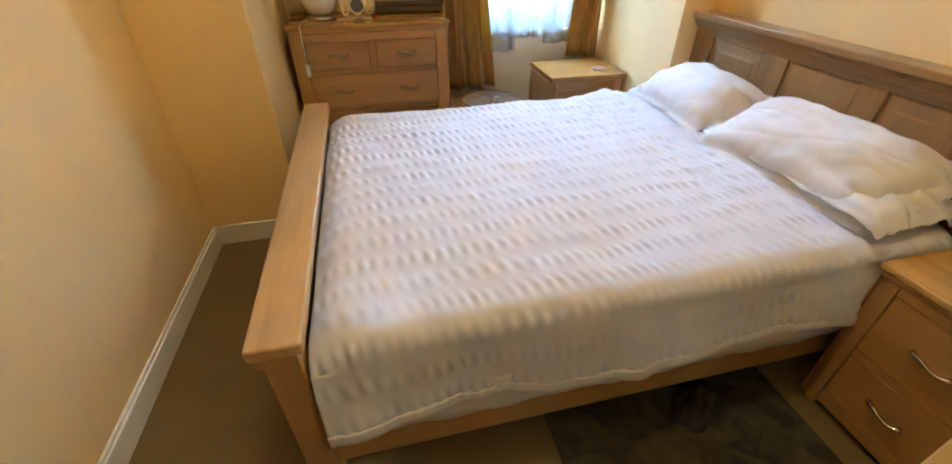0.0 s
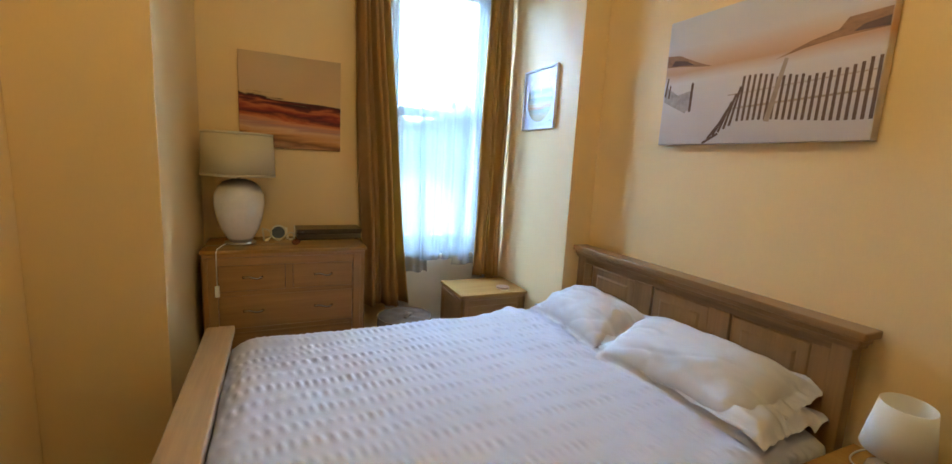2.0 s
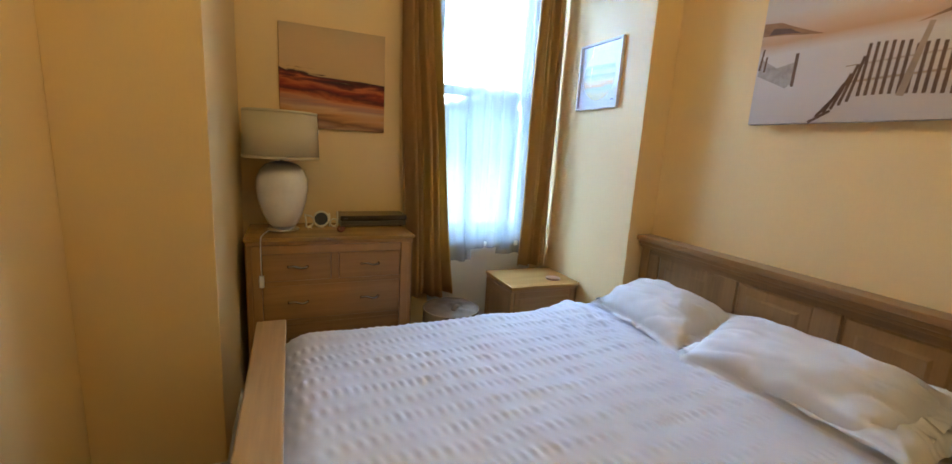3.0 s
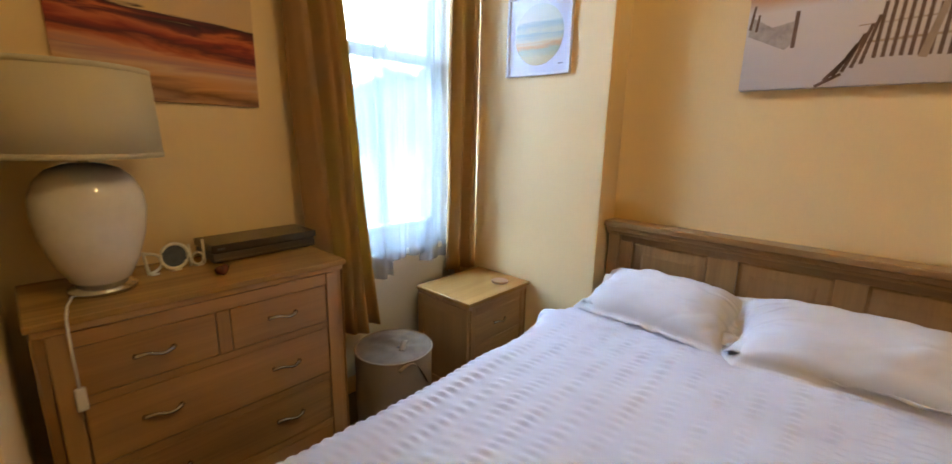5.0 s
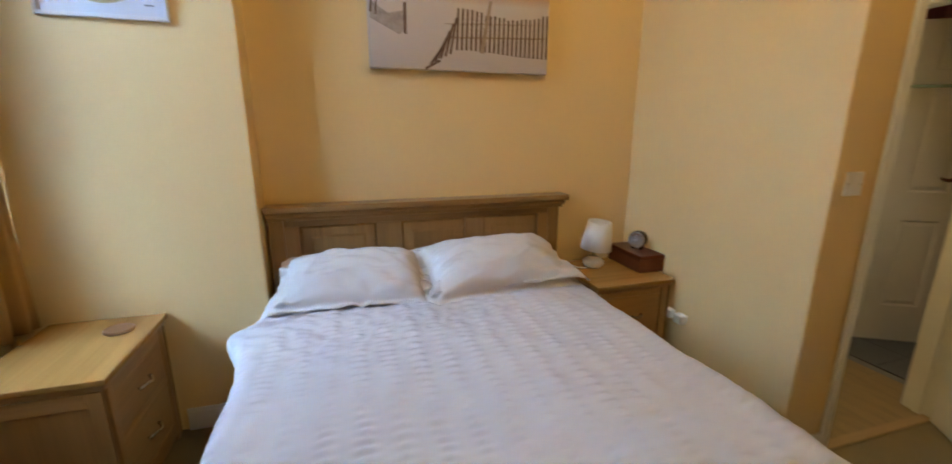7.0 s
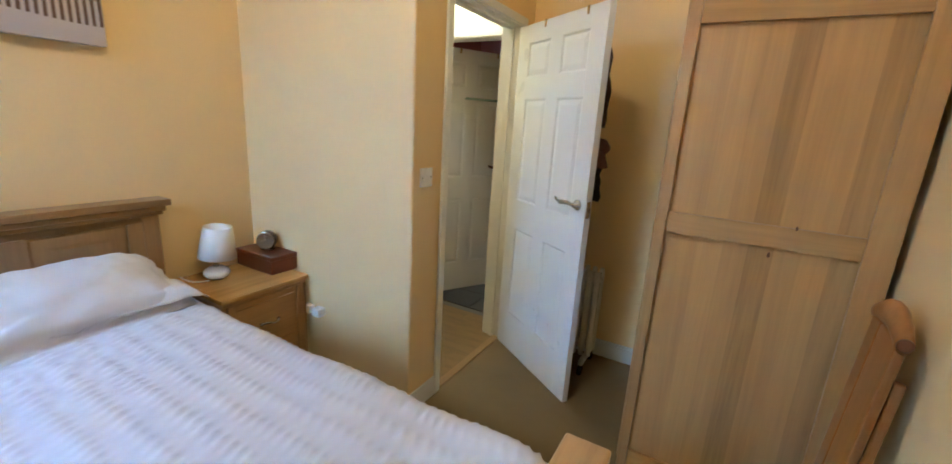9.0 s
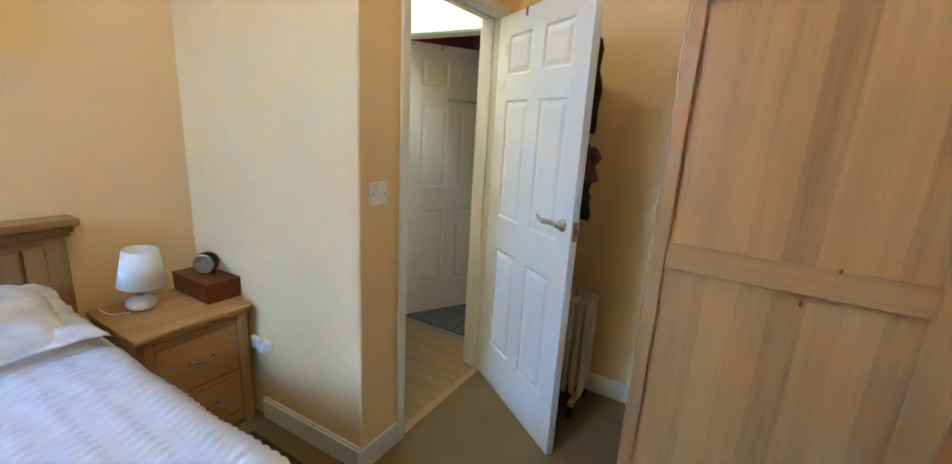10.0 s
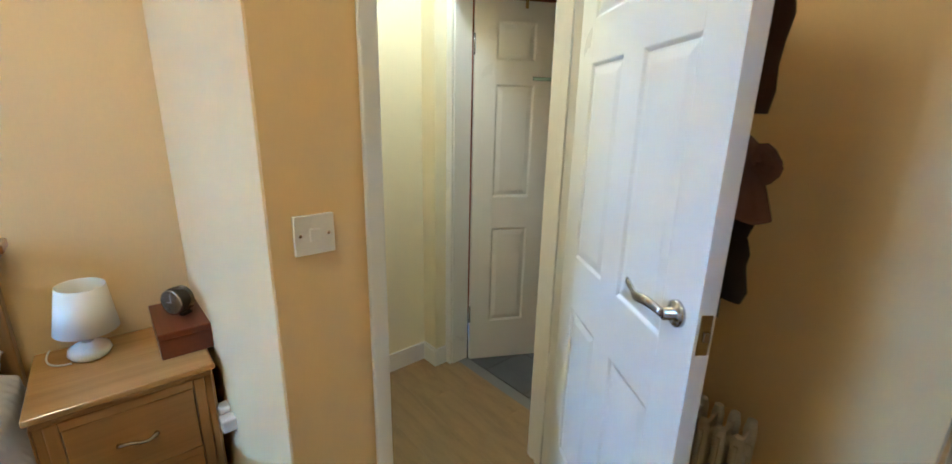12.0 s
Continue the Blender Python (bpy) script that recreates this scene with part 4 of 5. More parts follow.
# ---- oil-filled radiator behind the door ----
def oil_radiator():
    t = thing("oil_radiator", pose(0.285, -0.45, 0), "cream oil-filled column radiator on castors", "radiator")
    for i in range(8):
        x = 0.02 + 0.043 * i
        bm = box(x - 0.006, -0.075, 0.12, x + 0.006, 0.075, 0.62, 0.0055, 2)
        for y in (-0.05, 0.05):
            lathe(bm, ((0.001, 0.1), (0.014, 0.105), (0.017, 0.13), (0.017, 0.61), (0.012, 0.64), (0.001, 0.645)), 12, (x, y, 0))
        part("fin", bm, radiator_paint, t, smooth=False)
    for z in (0.17, 0.58):
        part("oil_pipe", tube(bmesh.new(), [(0.0, 0, z), (0.34, 0, z)], 0.016, 12), radiator_paint, t, smooth=True)
    part("control_box", box(0.345, -0.08, 0.12, 0.4, 0.08, 0.62, 0.012, 3), radiator_paint, t)
    for x in (0.04, 0.31):
        foot = part("foot", box(x - 0.014, -0.12, 0.065, x + 0.014, 0.12, 0.099, 0.008, 2), radiator_paint, t)
        for y in (-0.11, 0.11):
            part("castor", lathe(bmesh.new(), ((0.012, -0.013), (0.03, -0.012), (0.032, 0.0), (0.03, 0.012), (0.012, 0.013)), 18, (x, y, 0.033), Matrix.Rotation(radians(90), 3, "Y")), black_plastic, foot, smooth=True)
    return t


oil_radiator()


# ---- pine folding chair by the wardrobe ----
def folded_chair():
    t = thing("folding_chair", pose(XL - 0.03, 0.53, 0), "orange-stained pine folding chair, folded against the wall", "folding chair")
    off = Matrix.Translation((0.075, 0, 0)) @ Matrix.Rotation(radians(-3.5), 4, "Y")
    for y, w in ((0.0, 0.062), (0.07, 0.125)):
        part("back_board", box(0.026, y, 0.32, 0.05, y + w, 1.0, 0.006, 3, turn=off), pine, t)
    for y in (0.004, 0.166):
        part("front_leg", box(0.026, y, 0.004, 0.05, y + 0.026, 0.3195, 0.006, 2, turn=off), pine, t)
        part("rear_leg", box(0.0, y, 0.003, 0.024, y + 0.026, 0.9, 0.006, 2, turn=off), pine, t)
    part("cross_bar", box(0.028, 0.0305, 0.14, 0.048, 0.1655, 0.17, 0.005, 2, turn=off), pine, t)

    def crest(u, v):
        a = 2 * math.pi * v
        k = math.sin(math.pi * u)
        wide, tall = 0.018 + 0.004 * k, 0.024 + 0.012 * k
        return off @ Vector((0.038 + wide * math.cos(a), -0.008 + 0.212 * u, 1.012 + 0.03 * k - 0.012 * u + tall * math.sin(a)))
    bm = sheet(24, 14, crest)
    bmesh.ops.remove_doubles(bm, verts=bm.verts, dist=0.0001)
    bmesh.ops.holes_fill(bm, edges=[e for e in bm.edges if e.is_boundary])
    rail = part("top_rail", bm, pine, t, "arched pine top rail", True)
    part("end_plug", lathe(bmesh.new(), ((0.017, 0), (0.016, 0.006), (0.01, 0.01), (0.001, 0.011)), 16, off @ Vector((0.038, 0.2042, 1.0)), Matrix.Rotation(radians(-90), 3, "X")), dark_plug, rail, "dark end-grain plug", True)
    for y in (-0.001, 0.196):
        part("pivot_bolt", lathe(bmesh.new(), ((0.008, 0), (0.006, 0.004), (0.001, 0.005)), 12, off @ Vector((0.038, y, 0.5)), Matrix.Rotation(radians(90 if y < 0 else -90), 3, "X")), brass, t, smooth=True)
    return t


folded_chair()

# ---- pictures ----
def canvas(name, m, w, h, th, label, paper):
    """A stretched canvas whose back lies on the wall at local y = 0, its face towards -y; x along, z up."""
    t = thing(name, m, label, "picture")
    part("canvas", box(0, -th, 0, w, -0.001, h, 0.004, 2), paper, t)
    return t


DARK, RUST, PEACH, CREAMC = (0.03, 0.006, 0.006), (0.27, 0.03, 0.015), (0.5, 0.22, 0.09), (0.62, 0.42, 0.22)
sea_print = banded("red_dune_print", "z", ((0.0, (0.42, 0.22, 0.1)), (0.05, (0.2, 0.085, 0.035)), (0.1, (0.55, 0.26, 0.09)), (0.17, (0.6, 0.36, 0.2)), (0.22, (0.4, 0.2, 0.14)), (0.27, (0.6, 0.24, 0.1)), (0.31, (0.42, 0.09, 0.03)), (0.345, (0.1, 0.012, 0.01)), (0.38, RUST), (0.42, (0.5, 0.12, 0.04)), (0.45, (0.14, 0.018, 0.012)), (0.487, DARK), (0.505, CREAMC), (0.75, (0.62, 0.42, 0.23)), (1.0, (0.56, 0.4, 0.23))), 1.0, 1.5, 0.75, 0.03, 0.63, (2.2, 1, 15.0), 0.24, 0.07)
canvas("picture", pose(-0.008, YW, 1.53), 0.618, 0.59, 0.018, "square canvas print of a red and cream seascape", sea_print)

# beach fence canvas
fence_print = banded("dune_print", "z", ((0.0, (0.5, 0.44, 0.42)), (0.3, (0.6, 0.53, 0.5)), (0.5, (0.63, 0.57, 0.54)), (0.58, (0.55, 0.32, 0.18)), (0.66, (0.6, 0.4, 0.27)), (0.76, (0.62, 0.55, 0.5)), (1.0, (0.58, 0.56, 0.56))), 1.3, 0.6, 0.75, 0.0, 0.6, (1.2, 1, 2.5), 0.12)
FW, FH = 0.905, 0.6
fpic = canvas("picture", pose(XR, 2.046, 1.648, 0, 0, -90), FW, FH, 0.045, "wide canvas print of a beach dune with a slatted fence", fence_print)
ink = surface("sepia_ink", (0.13, 0.075, 0.05), 0.75, var=0.35, big=18, fine=90, relief=0.0)
pale_ink = surface("pale_sepia_ink", (0.35, 0.26, 0.19), 0.75, var=0.3, big=14, fine=90, relief=0.0)
rng = random.Random(5)


def stroke(bm, x0, z0, x1, z1, w0, w1, y=-0.0462):
    """A flat painted stroke on the canvas face."""
    d = Vector((x1 - x0, 0, z1 - z0)).normalized()
    n = Vector((d.z, 0, -d.x))
    a, b = Vector((x0, y, z0)), Vector((x1, y, z1))
    bm.faces.new([bm.verts.new(p) for p in (a - n * w0 / 2, b - n * w1 / 2, b + n * w1 / 2, a + n * w0 / 2)])


for i in range(27):
    u = i / 26
    x = 0.275 + 0.62 * u
    if u < 0.2:
        k = u / 0.2
        xb, zb, zt = 0.26 + 0.13 * k, 0.003 + 0.075 * k ** 0.8, 0.045 + 0.2 * k ** 0.7
        xt = xb + 0.075 * (1 - 0.6 * k)
    else:
        xb, zb, zt, xt = x, 0.083 + 0.012 * math.sin(5 * u), 0.265 + 0.016 * math.sin(7 * u) + rng.uniform(-0.006, 0.006), x + 0.012 * (1 - u)
    bm = bmesh.new()
    stroke(bm, xb, zb, xt, min(zt, 0.29), 0.012, 0.011)
    part("painted_slat", bm, ink, fpic)
bm = bmesh.new()
stroke(bm, 0.545, 0.085, 0.59, 0.325, 0.024, 0.016, -0.0466)
part("painted_post", bm, pale_ink, fpic)
bm = bmesh.new()
stroke(bm, 0.37, 0.15, 0.89, 0.17, 0.008, 0.008, -0.0458)
stroke(bm, 0.36, 0.21, 0.89, 0.235, 0.004, 0.004, -0.0458)
part("painted_wire", bm, pale_ink, fpic)
bm = bmesh.new()
stroke(bm, 0.168, 0.155, 0.17, 0.29, 0.014, 0.014)
part("painted_post", bm, ink, fpic)
bm = bmesh.new()
stroke(bm, 0.012, 0.24, 0.022, 0.33, 0.012, 0.008)
part("painted_post", bm, ink, fpic)
bm = bmesh.new()
stroke(bm, 0.035, 0.23, 0.04, 0.295, 0.01, 0.008)
part("painted_post", bm, ink, fpic)
bm = bmesh.new()
bm.faces.new([bm.verts.new((x, -0.0456, z)) for x, z in ((0.008, 0.215), (0.14, 0.15), (0.165, 0.17), (0.165, 0.255), (0.09, 0.24), (0.012, 0.29))])
part("painted_netting", bm, surface("grey_netting_ink", (0.38, 0.33, 0.3), 0.75, var=0.3, big=30, relief=0.0), fpic)


def patch(corners, y=-0.0456):
    bm = bmesh.new()
    bm.faces.new([bm.verts.new((x, y, z)) for x, z in corners])
    return bm


tawny_ink = surface("tawny_ink", (0.3, 0.155, 0.075), 0.75, var=0.45, big=16, fine=70, relief=0.0, scale=(1, 1, 3))
part("painted_bush", patch(((0.003, 0.385), (0.1, 0.375), (0.18, 0.362), (0.262, 0.351), (0.2, 0.375), (0.13, 0.405), (0.08, 0.43), (0.003, 0.44))), tawny_ink, fpic)
part("painted_shade", patch(((0.03, 0.386), (0.11, 0.379), (0.17, 0.37), (0.12, 0.398), (0.05, 0.412)), -0.0462), ink, fpic)
part("painted_ridge", patch(((0.545, 0.326), (0.65, 0.349), (0.76, 0.362), (0.902, 0.366), (0.902, 0.43), (0.78, 0.425), (0.755, 0.39), (0.667, 0.371))), tawny_ink, fpic)
part("painted_shade", patch(((0.8, 0.372), (0.902, 0.369), (0.902, 0.402), (0.83, 0.392)), -0.0462), ink, fpic)

# small framed round abstract on the pier
small = thing("picture", pose(PIER_X, 3.2, 1.762, 0, 0, -90), "white box-framed round abstract print in teal and ochre", "picture")
SW, SH, ST = 0.41, 0.412, 0.022
for a in ((0, 0, SW, 0.014), (0, SH - 0.014, SW, SH)):
    part("frame_rail", box(a[0], -ST, a[1], a[2], -0.001, a[3], 0.002), blue_white, small)
for x in (0, SW - 0.014):
    part("frame_stile", box(x, -ST, 0.0143, x + 0.014, -0.001, SH - 0.0143, 0.002), blue_white, small)
part("mount", box(0.0143, -0.009, 0.0143, SW - 0.0143, -0.0015, SH - 0.0143), blue_white, small)
disc = bmesh.new()
lathe(disc, ((0.001, 0), (0.155, 0), (0.155, 0.001)), 56, (SW / 2, -0.0095, SH / 2), Matrix.Rotation(radians(90), 3, "X"))
round_print = banded("round_abstract_print", "z", ((0.0, (0.5, 0.42, 0.2)), (0.15, (0.55, 0.47, 0.22)), (0.26, (0.36, 0.4, 0.24)), (0.33, (0.6, 0.3, 0.1)), (0.4, (0.6, 0.52, 0.28)), (0.5, (0.3, 0.38, 0.33)), (0.56, (0.55, 0.52, 0.32)), (0.66, (0.34, 0.42, 0.38)), (0.74, (0.62, 0.62, 0.48)), (1.0, (0.64, 0.66, 0.55))), 1.0, 1.6, 0.5, 0.05, 0.36, (4, 4, 26), 0.22)
part("print", disc, round_print, small)
gl = part("glazing", box(0.0145, -0.0165, 0.0145, SW - 0.0145, -0.0145, SH - 0.0145), glass_pane("picture_glass", (0.97, 0.98, 1.0), 0.14), small)
gl.visible_shadow = False
part("signature", box(SW - 0.075, -0.0096, 0.05, SW - 0.045, -0.0091, 0.055), surface("pencil_grey", (0.2, 0.2, 0.22), 0.8, relief=0.0), small)

# framed landscape on the left wall
land = thing("picture", LEAN @ pose(XL, 1.36, 1.395, 0, 0, 90), "dark wood framed painting of a yellow autumn tree", "picture")
LW, LH = 0.76, 0.6
for z in (0, LH - 0.042):
    part("frame_rail", box(0, -0.028, z, LW, -0.001, z + 0.042, 0.006), walnut, land)
for x in (0, LW - 0.042):
    part("frame_stile", box(x, -0.028, 0.0423, x + 0.042, -0.001, LH - 0.0423, 0.006), walnut, land)
bm = box(0.0423, -0.02, 0.0423, LW - 0.0423, -0.012, 0.05)
bx(bm, 0.0423, -0.02, LH - 0.05, LW - 0.0423, -0.012, LH - 0.0423)
bx(bm, 0.0423, -0.02, 0.0501, 0.05, -0.012, LH - 0.0501)
bx(bm, LW - 0.05, -0.02, 0.0501, LW - 0.0423, -0.012, LH - 0.0501)
part("gilt_slip", bm, gold_trim, land)
part("mount", box(0.0502, -0.0115, 0.0502, LW - 0.0502, -0.0015, LH - 0.0502), cream_mount, land)


def painted_wood():
    m, t, p = nodes_of("autumn_landscape_paint")
    v = coords(t, (1, 1, 1))
    n = node(t, "ShaderNodeTexNoise", Scale=9.0, Detail=7.0, Distortion=1.4)
    t.links.new(v, n.inputs["Vector"])
    b = ramp(t, n.outputs[0], (0.25, (0.012, 0.016, 0.018)), (0.42, (0.05, 0.07, 0.08)), (0.52, (0.06, 0.09, 0.035)), (0.6, (0.3, 0.26, 0.03)), (0.68, (0.45, 0.47, 0.47)), (0.8, (0.1, 0.12, 0.13)))
    t.links.new(b, p.inputs["Base Color"])
    p.inputs["Roughness"].default_value = 0.45
    bump(t, p, n.outputs[0], 0.4, 0.002)
    return m


part("painting", box(0.09, -0.0135, 0.095, LW - 0.09, -0.0117, LH - 0.09), painted_wood(), land)
bm = bmesh.new()
rng = random.Random(11)
for i in range(260):
    a, r = rng.uniform(0, 6.28), rng.random() ** 0.6
    x, z = 0.578 + 0.062 * r * math.cos(a), 0.4 + 0.1 * r * math.sin(a) + 0.04 * math.sin(9 * r)
    bx(bm, x - 0.007, -0.0142, z - 0.005, x + 0.007, -0.0137, z + 0.005, turn=Matrix.Translation((x, 0, z)) @ Matrix.Rotation(rng.uniform(0, 3), 4, "Y") @ Matrix.Translation((-x, 0, -z)))
part("painted_tree", bm, surface("chrome_yellow_paint", (0.55, 0.42, 0.02), 0.5, var=0.4, big=40), land)

# ---- lamps ----
big = thing("table_lamp", pose(0.0, 3.275, 0.94), "large table lamp with a white ceramic base and taupe drum shade", "table lamp")
part("foot", lathe(bmesh.new(), ((0.085, 0.001), (0.085, 0.014), (0.07, 0.02), (0.066, 0.028)), 40), chrome, big, "polished metal foot", True)
part("body", lathe(bmesh.new(), ((0.062, 0.0285), (0.075, 0.04), (0.104, 0.1), (0.127, 0.18), (0.136, 0.25), (0.132, 0.3), (0.113, 0.345), (0.085, 0.375), (0.05, 0.388), (0.03, 0.392)), 48), glazed, big, "white glazed ceramic vase body", True)
part("stem", lathe(bmesh.new(), ((0.012, 0.393), (0.012, 0.52)), 16), brass, big, smooth=True)
part("shade", lathe(bmesh.new(), ((0.196, 0.41), (0.198, 0.41), (0.188, 0.662), (0.186, 0.662), (0.194, 0.412)), 56), shade_linen, big, "taupe linen drum shade", True)
for z, r in ((0.41, 0.1985), (0.648, 0.1892)):
    part("shade_trim", lathe(bmesh.new(), ((r - 0.002, z - 0.001), (r + 0.0006, z - 0.001), (r, z + 0.014), (r - 0.002, z + 0.014), (r - 0.002, z - 0.001)), 56), surface("pale_linen_trim", (0.6, 0.52, 0.36), 0.85, fine=300), big, "pale bound edge", True)
bm = bmesh.new()
for a in (0, 120, 240):
    tube(bm, [(0, 0, 0.52), (0.186 * math.cos(radians(a)), 0.186 * math.sin(radians(a)), 0.52)], 0.002, 6)
part("shade_ring", bm, brass, big)
flex = part("flex", tube(bmesh.new(), [(-0.078, -0.04, 0.006), (-0.096, -0.12, 0.005), (-0.104, -0.205, 0.006), (-0.107, -0.222, -0.01), (-0.108, -0.224, -0.1), (-0.107, -0.224, -0.2)], 0.003), white_plastic, big, "white lamp flex hanging over the edge", True)
part("inline_switch", box(-0.119, -0.232, -0.265, -0.095, -0.216, -0.198, 0.005, 2), white_plastic, flex)

lamp2 = thing("bedside_lamp", pose(1.89, 0.872, 0.605), "small bedside lamp with a white pebble base and tilted shade", "bedside lamp")
part("base", lathe(bmesh.new(), ((0.035, 0.001), (0.05, 0.01), (0.06, 0.027), (0.055, 0.045), (0.035, 0.058), (0.014, 0.062)), 36), surface("cream_pebble_glaze", (0.8, 0.73, 0.6), 0.15, var=0.08, big=14, relief=0.0), lamp2, "white glazed pebble base", True)
part("neck", lathe(bmesh.new(), ((0.016, 0.0625), (0.011, 0.08), (0.018, 0.1), (0.012, 0.115)), 24), glass_pane("clear_neck", (0.85, 0.85, 0.82)), lamp2, "clear neck", True)
sh = part("shade", lathe(bmesh.new(), ((0.085, 0.112), (0.0865, 0.112), (0.064, 0.268), (0.0625, 0.268), (0.0835, 0.114)), 48), shade_white, lamp2, "white fabric tapered shade", True)
sh.rotation_euler = (radians(3), radians(-4), 0)
part("bulb", lathe(bmesh.new(), ((0.01, 0.115), (0.013, 0.14), (0.026, 0.175), (0.022, 0.2), (0.001, 0.212)), 20), glazed, lamp2, smooth=True)
part("flex", tube(bmesh.new(), [(-0.02 - 0.04 * math.sin(math.pi * k / 20) + 0.0075 * k, 0.05 + 0.065 * math.sin(math.pi * k / 32), 0.005) for k in range(21)], 0.003), white_plastic, lamp2, smooth=True)

# ---- small things ----
bx_t = thing("wooden_box", pose(1.712, 0.527, 0.605), "reddish mahogany box on the bedside cabinet", "box")
part("body", box(0, 0, 0.001, 0.3, 0.165, 0.072, 0.004), mahogany, bx_t)
part("lid", box(-0.002, -0.002, 0.0725, 0.302, 0.167, 0.095, 0.005, 2), mahogany, bx_t)
clk = thing("alarm_clock", pose(1.86, 0.605, 0.7, 0, 0, -56), "round black alarm clock on the wooden box", "alarm clock")
rot = Matrix.Rotation(radians(90), 3, "X")
part("body", lathe(bmesh.new(), ((0.03, -0.03), (0.047, -0.022), (0.05, 0.0), (0.05, 0.022), (0.046, 0.03)), 40, (0, 0, 0.056), Matrix.Rotation(radians(-90), 3, "Y")), black_plastic, clk, smooth=True)
part("dial", lathe(bmesh.new(), ((0.001, 0.0305), (0.041, 0.0305), (0.041, 0.0315), (0.001, 0.0315)), 40, (0, 0, 0.056), Matrix.Rotation(radians(-90), 3, "Y")), surface("matt_black_dial", (0.012, 0.012, 0.013), 0.75, var=0.2, relief=0.0), clk, smooth=False)
part("bezel", lathe(bmesh.new(), ((0.043, 0.03), (0.048, 0.03), (0.046, 0.035), (0.043, 0.034)), 40, (0, 0, 0.056), Matrix.Rotation(radians(-90), 3, "Y")), chrome, clk, smooth=True)
bm = box(-0.034, -0.0015, 0.056, -0.033, 0.0015, 0.088)
bx(bm, -0.034, 0.0, 0.0545, -0.033, 0.022, 0.0575)
part("clock_hand", bm, white_plastic, clk)
bm = box(-0.02, -0.03, 0.001, 0.02, -0.012, 0.012, 0.003)
bx(bm, -0.02, 0.012, 0.001, 0.02, 0.03, 0.012, 0.003)
part("foot", bm, black_plastic, clk)

coaster = tagged(mesh_ob("coaster", lathe(bmesh.new(), ((0.046, 0.0), (0.05, 0.004), (0.05, 0.01), (0.046, 0.014), (0.04, 0.012), (0.001, 0.012)), 40), wood("coaster_wood", (0.3, 0.15, 0.07), "x"), False), "round turned wooden coaster on the bedside cabinet", "coaster")
coaster.matrix_world = pose(1.735, 3.085, 0.592)

rec = thing("disc_player", pose(0.318, 3.315, 0.94, 0, 0, 2), "black slimline disc player on the chest of drawers", "disc player")
part("base", box(0.004, 0.006, 0.006, 0.412, 0.19, 0.04, 0.004), surface("bronze_grey_casing", (0.075, 0.062, 0.045), 0.35, var=0.15, relief=0.05), rec)
part("lid", box(0, 0, 0.0445, 0.416, 0.192, 0.074, 0.004, 2), surface("brown_black_casing", (0.05, 0.039, 0.028), 0.24, var=0.2, relief=0.05), rec)
part("gap", box(0.008, 0.01, 0.0401, 0.408, 0.185, 0.0444), black_plastic, rec)
part("front_trim", box(0.012, 0.0035, 0.014, 0.404, 0.0058, 0.018, 0.0005), surface("dull_bronze", (0.16, 0.12, 0.08), 0.35, 0.6), rec)
part("badge", box(0.02, -0.0012, 0.054, 0.045, -0.0002, 0.062), grey_plastic, rec)
for x, y in ((0.03, 0.03), (0.38, 0.03), (0.03, 0.17), (0.38, 0.17)):
    part("foot", lathe(bmesh.new(), ((0.01, 0.0005), (0.01, 0.0062)), 14, (x, y, 0)), black_plastic, rec)

# letter-shaped photo frame
silver = surface("pale_gilt_metal", (0.86, 0.8, 0.66), 0.25, 0.12, var=0.1, relief=0.03)
pf = thing("photo_frame", pose(0.21, 3.345, 0.94, -6, 0, 10), "pale metal lettered photo frame with a round picture", "photo frame")
part("letter", tube(bmesh.new(), [(-0.085, 0, 0.005), (-0.092, 0, 0.085)], 0.005), silver, pf, smooth=True)
part("letter", tube(bmesh.new(), [(-0.083, 0, 0.008)] + [(-0.083 + 0.042 * math.sin(radians(a)), 0, 0.042 - 0.034 * math.cos(radians(a))) for a in range(10, 175, 15)] + [(-0.092, 0, 0.078)], 0.005), silver, pf, smooth=True)
ringp = [(0.044 * math.cos(radians(a)), 0, 0.052 + 0.044 * math.sin(radians(a))) for a in range(0, 376, 15)]
part("round_frame", tube(bmesh.new(), ringp, 0.006), silver, pf, smooth=True)
part("photo", lathe(bmesh.new(), ((0.001, 0), (0.04, 0), (0.04, 0.003)), 32, (0, 0.003, 0.052), rot), surface("dark_blue_photo", (0.06, 0.075, 0.1), 0.3, var=0.5, big=40, relief=0.0), pf)
part("letter", tube(bmesh.new(), [(0.048, 0, 0.005), (0.05, 0, 0.085)], 0.005), silver, pf, smooth=True)
part("letter", tube(bmesh.new(), [(0.074 + 0.02 * math.cos(radians(a)), 0, 0.028 + 0.022 * math.sin(radians(a))) for a in range(0, 376, 24)], 0.004), silver, pf, smooth=True)
part("letter", tube(bmesh.new(), [(0.096, 0, 0.005), (0.099, 0, 0.095)], 0.005), silver, pf, smooth=True)
for x in (-0.07, 0.0, 0.075):
    part("foot", box(x - 0.012, -0.014, 0.0005, x + 0.012, 0.02, 0.006, 0.002), silver, pf)

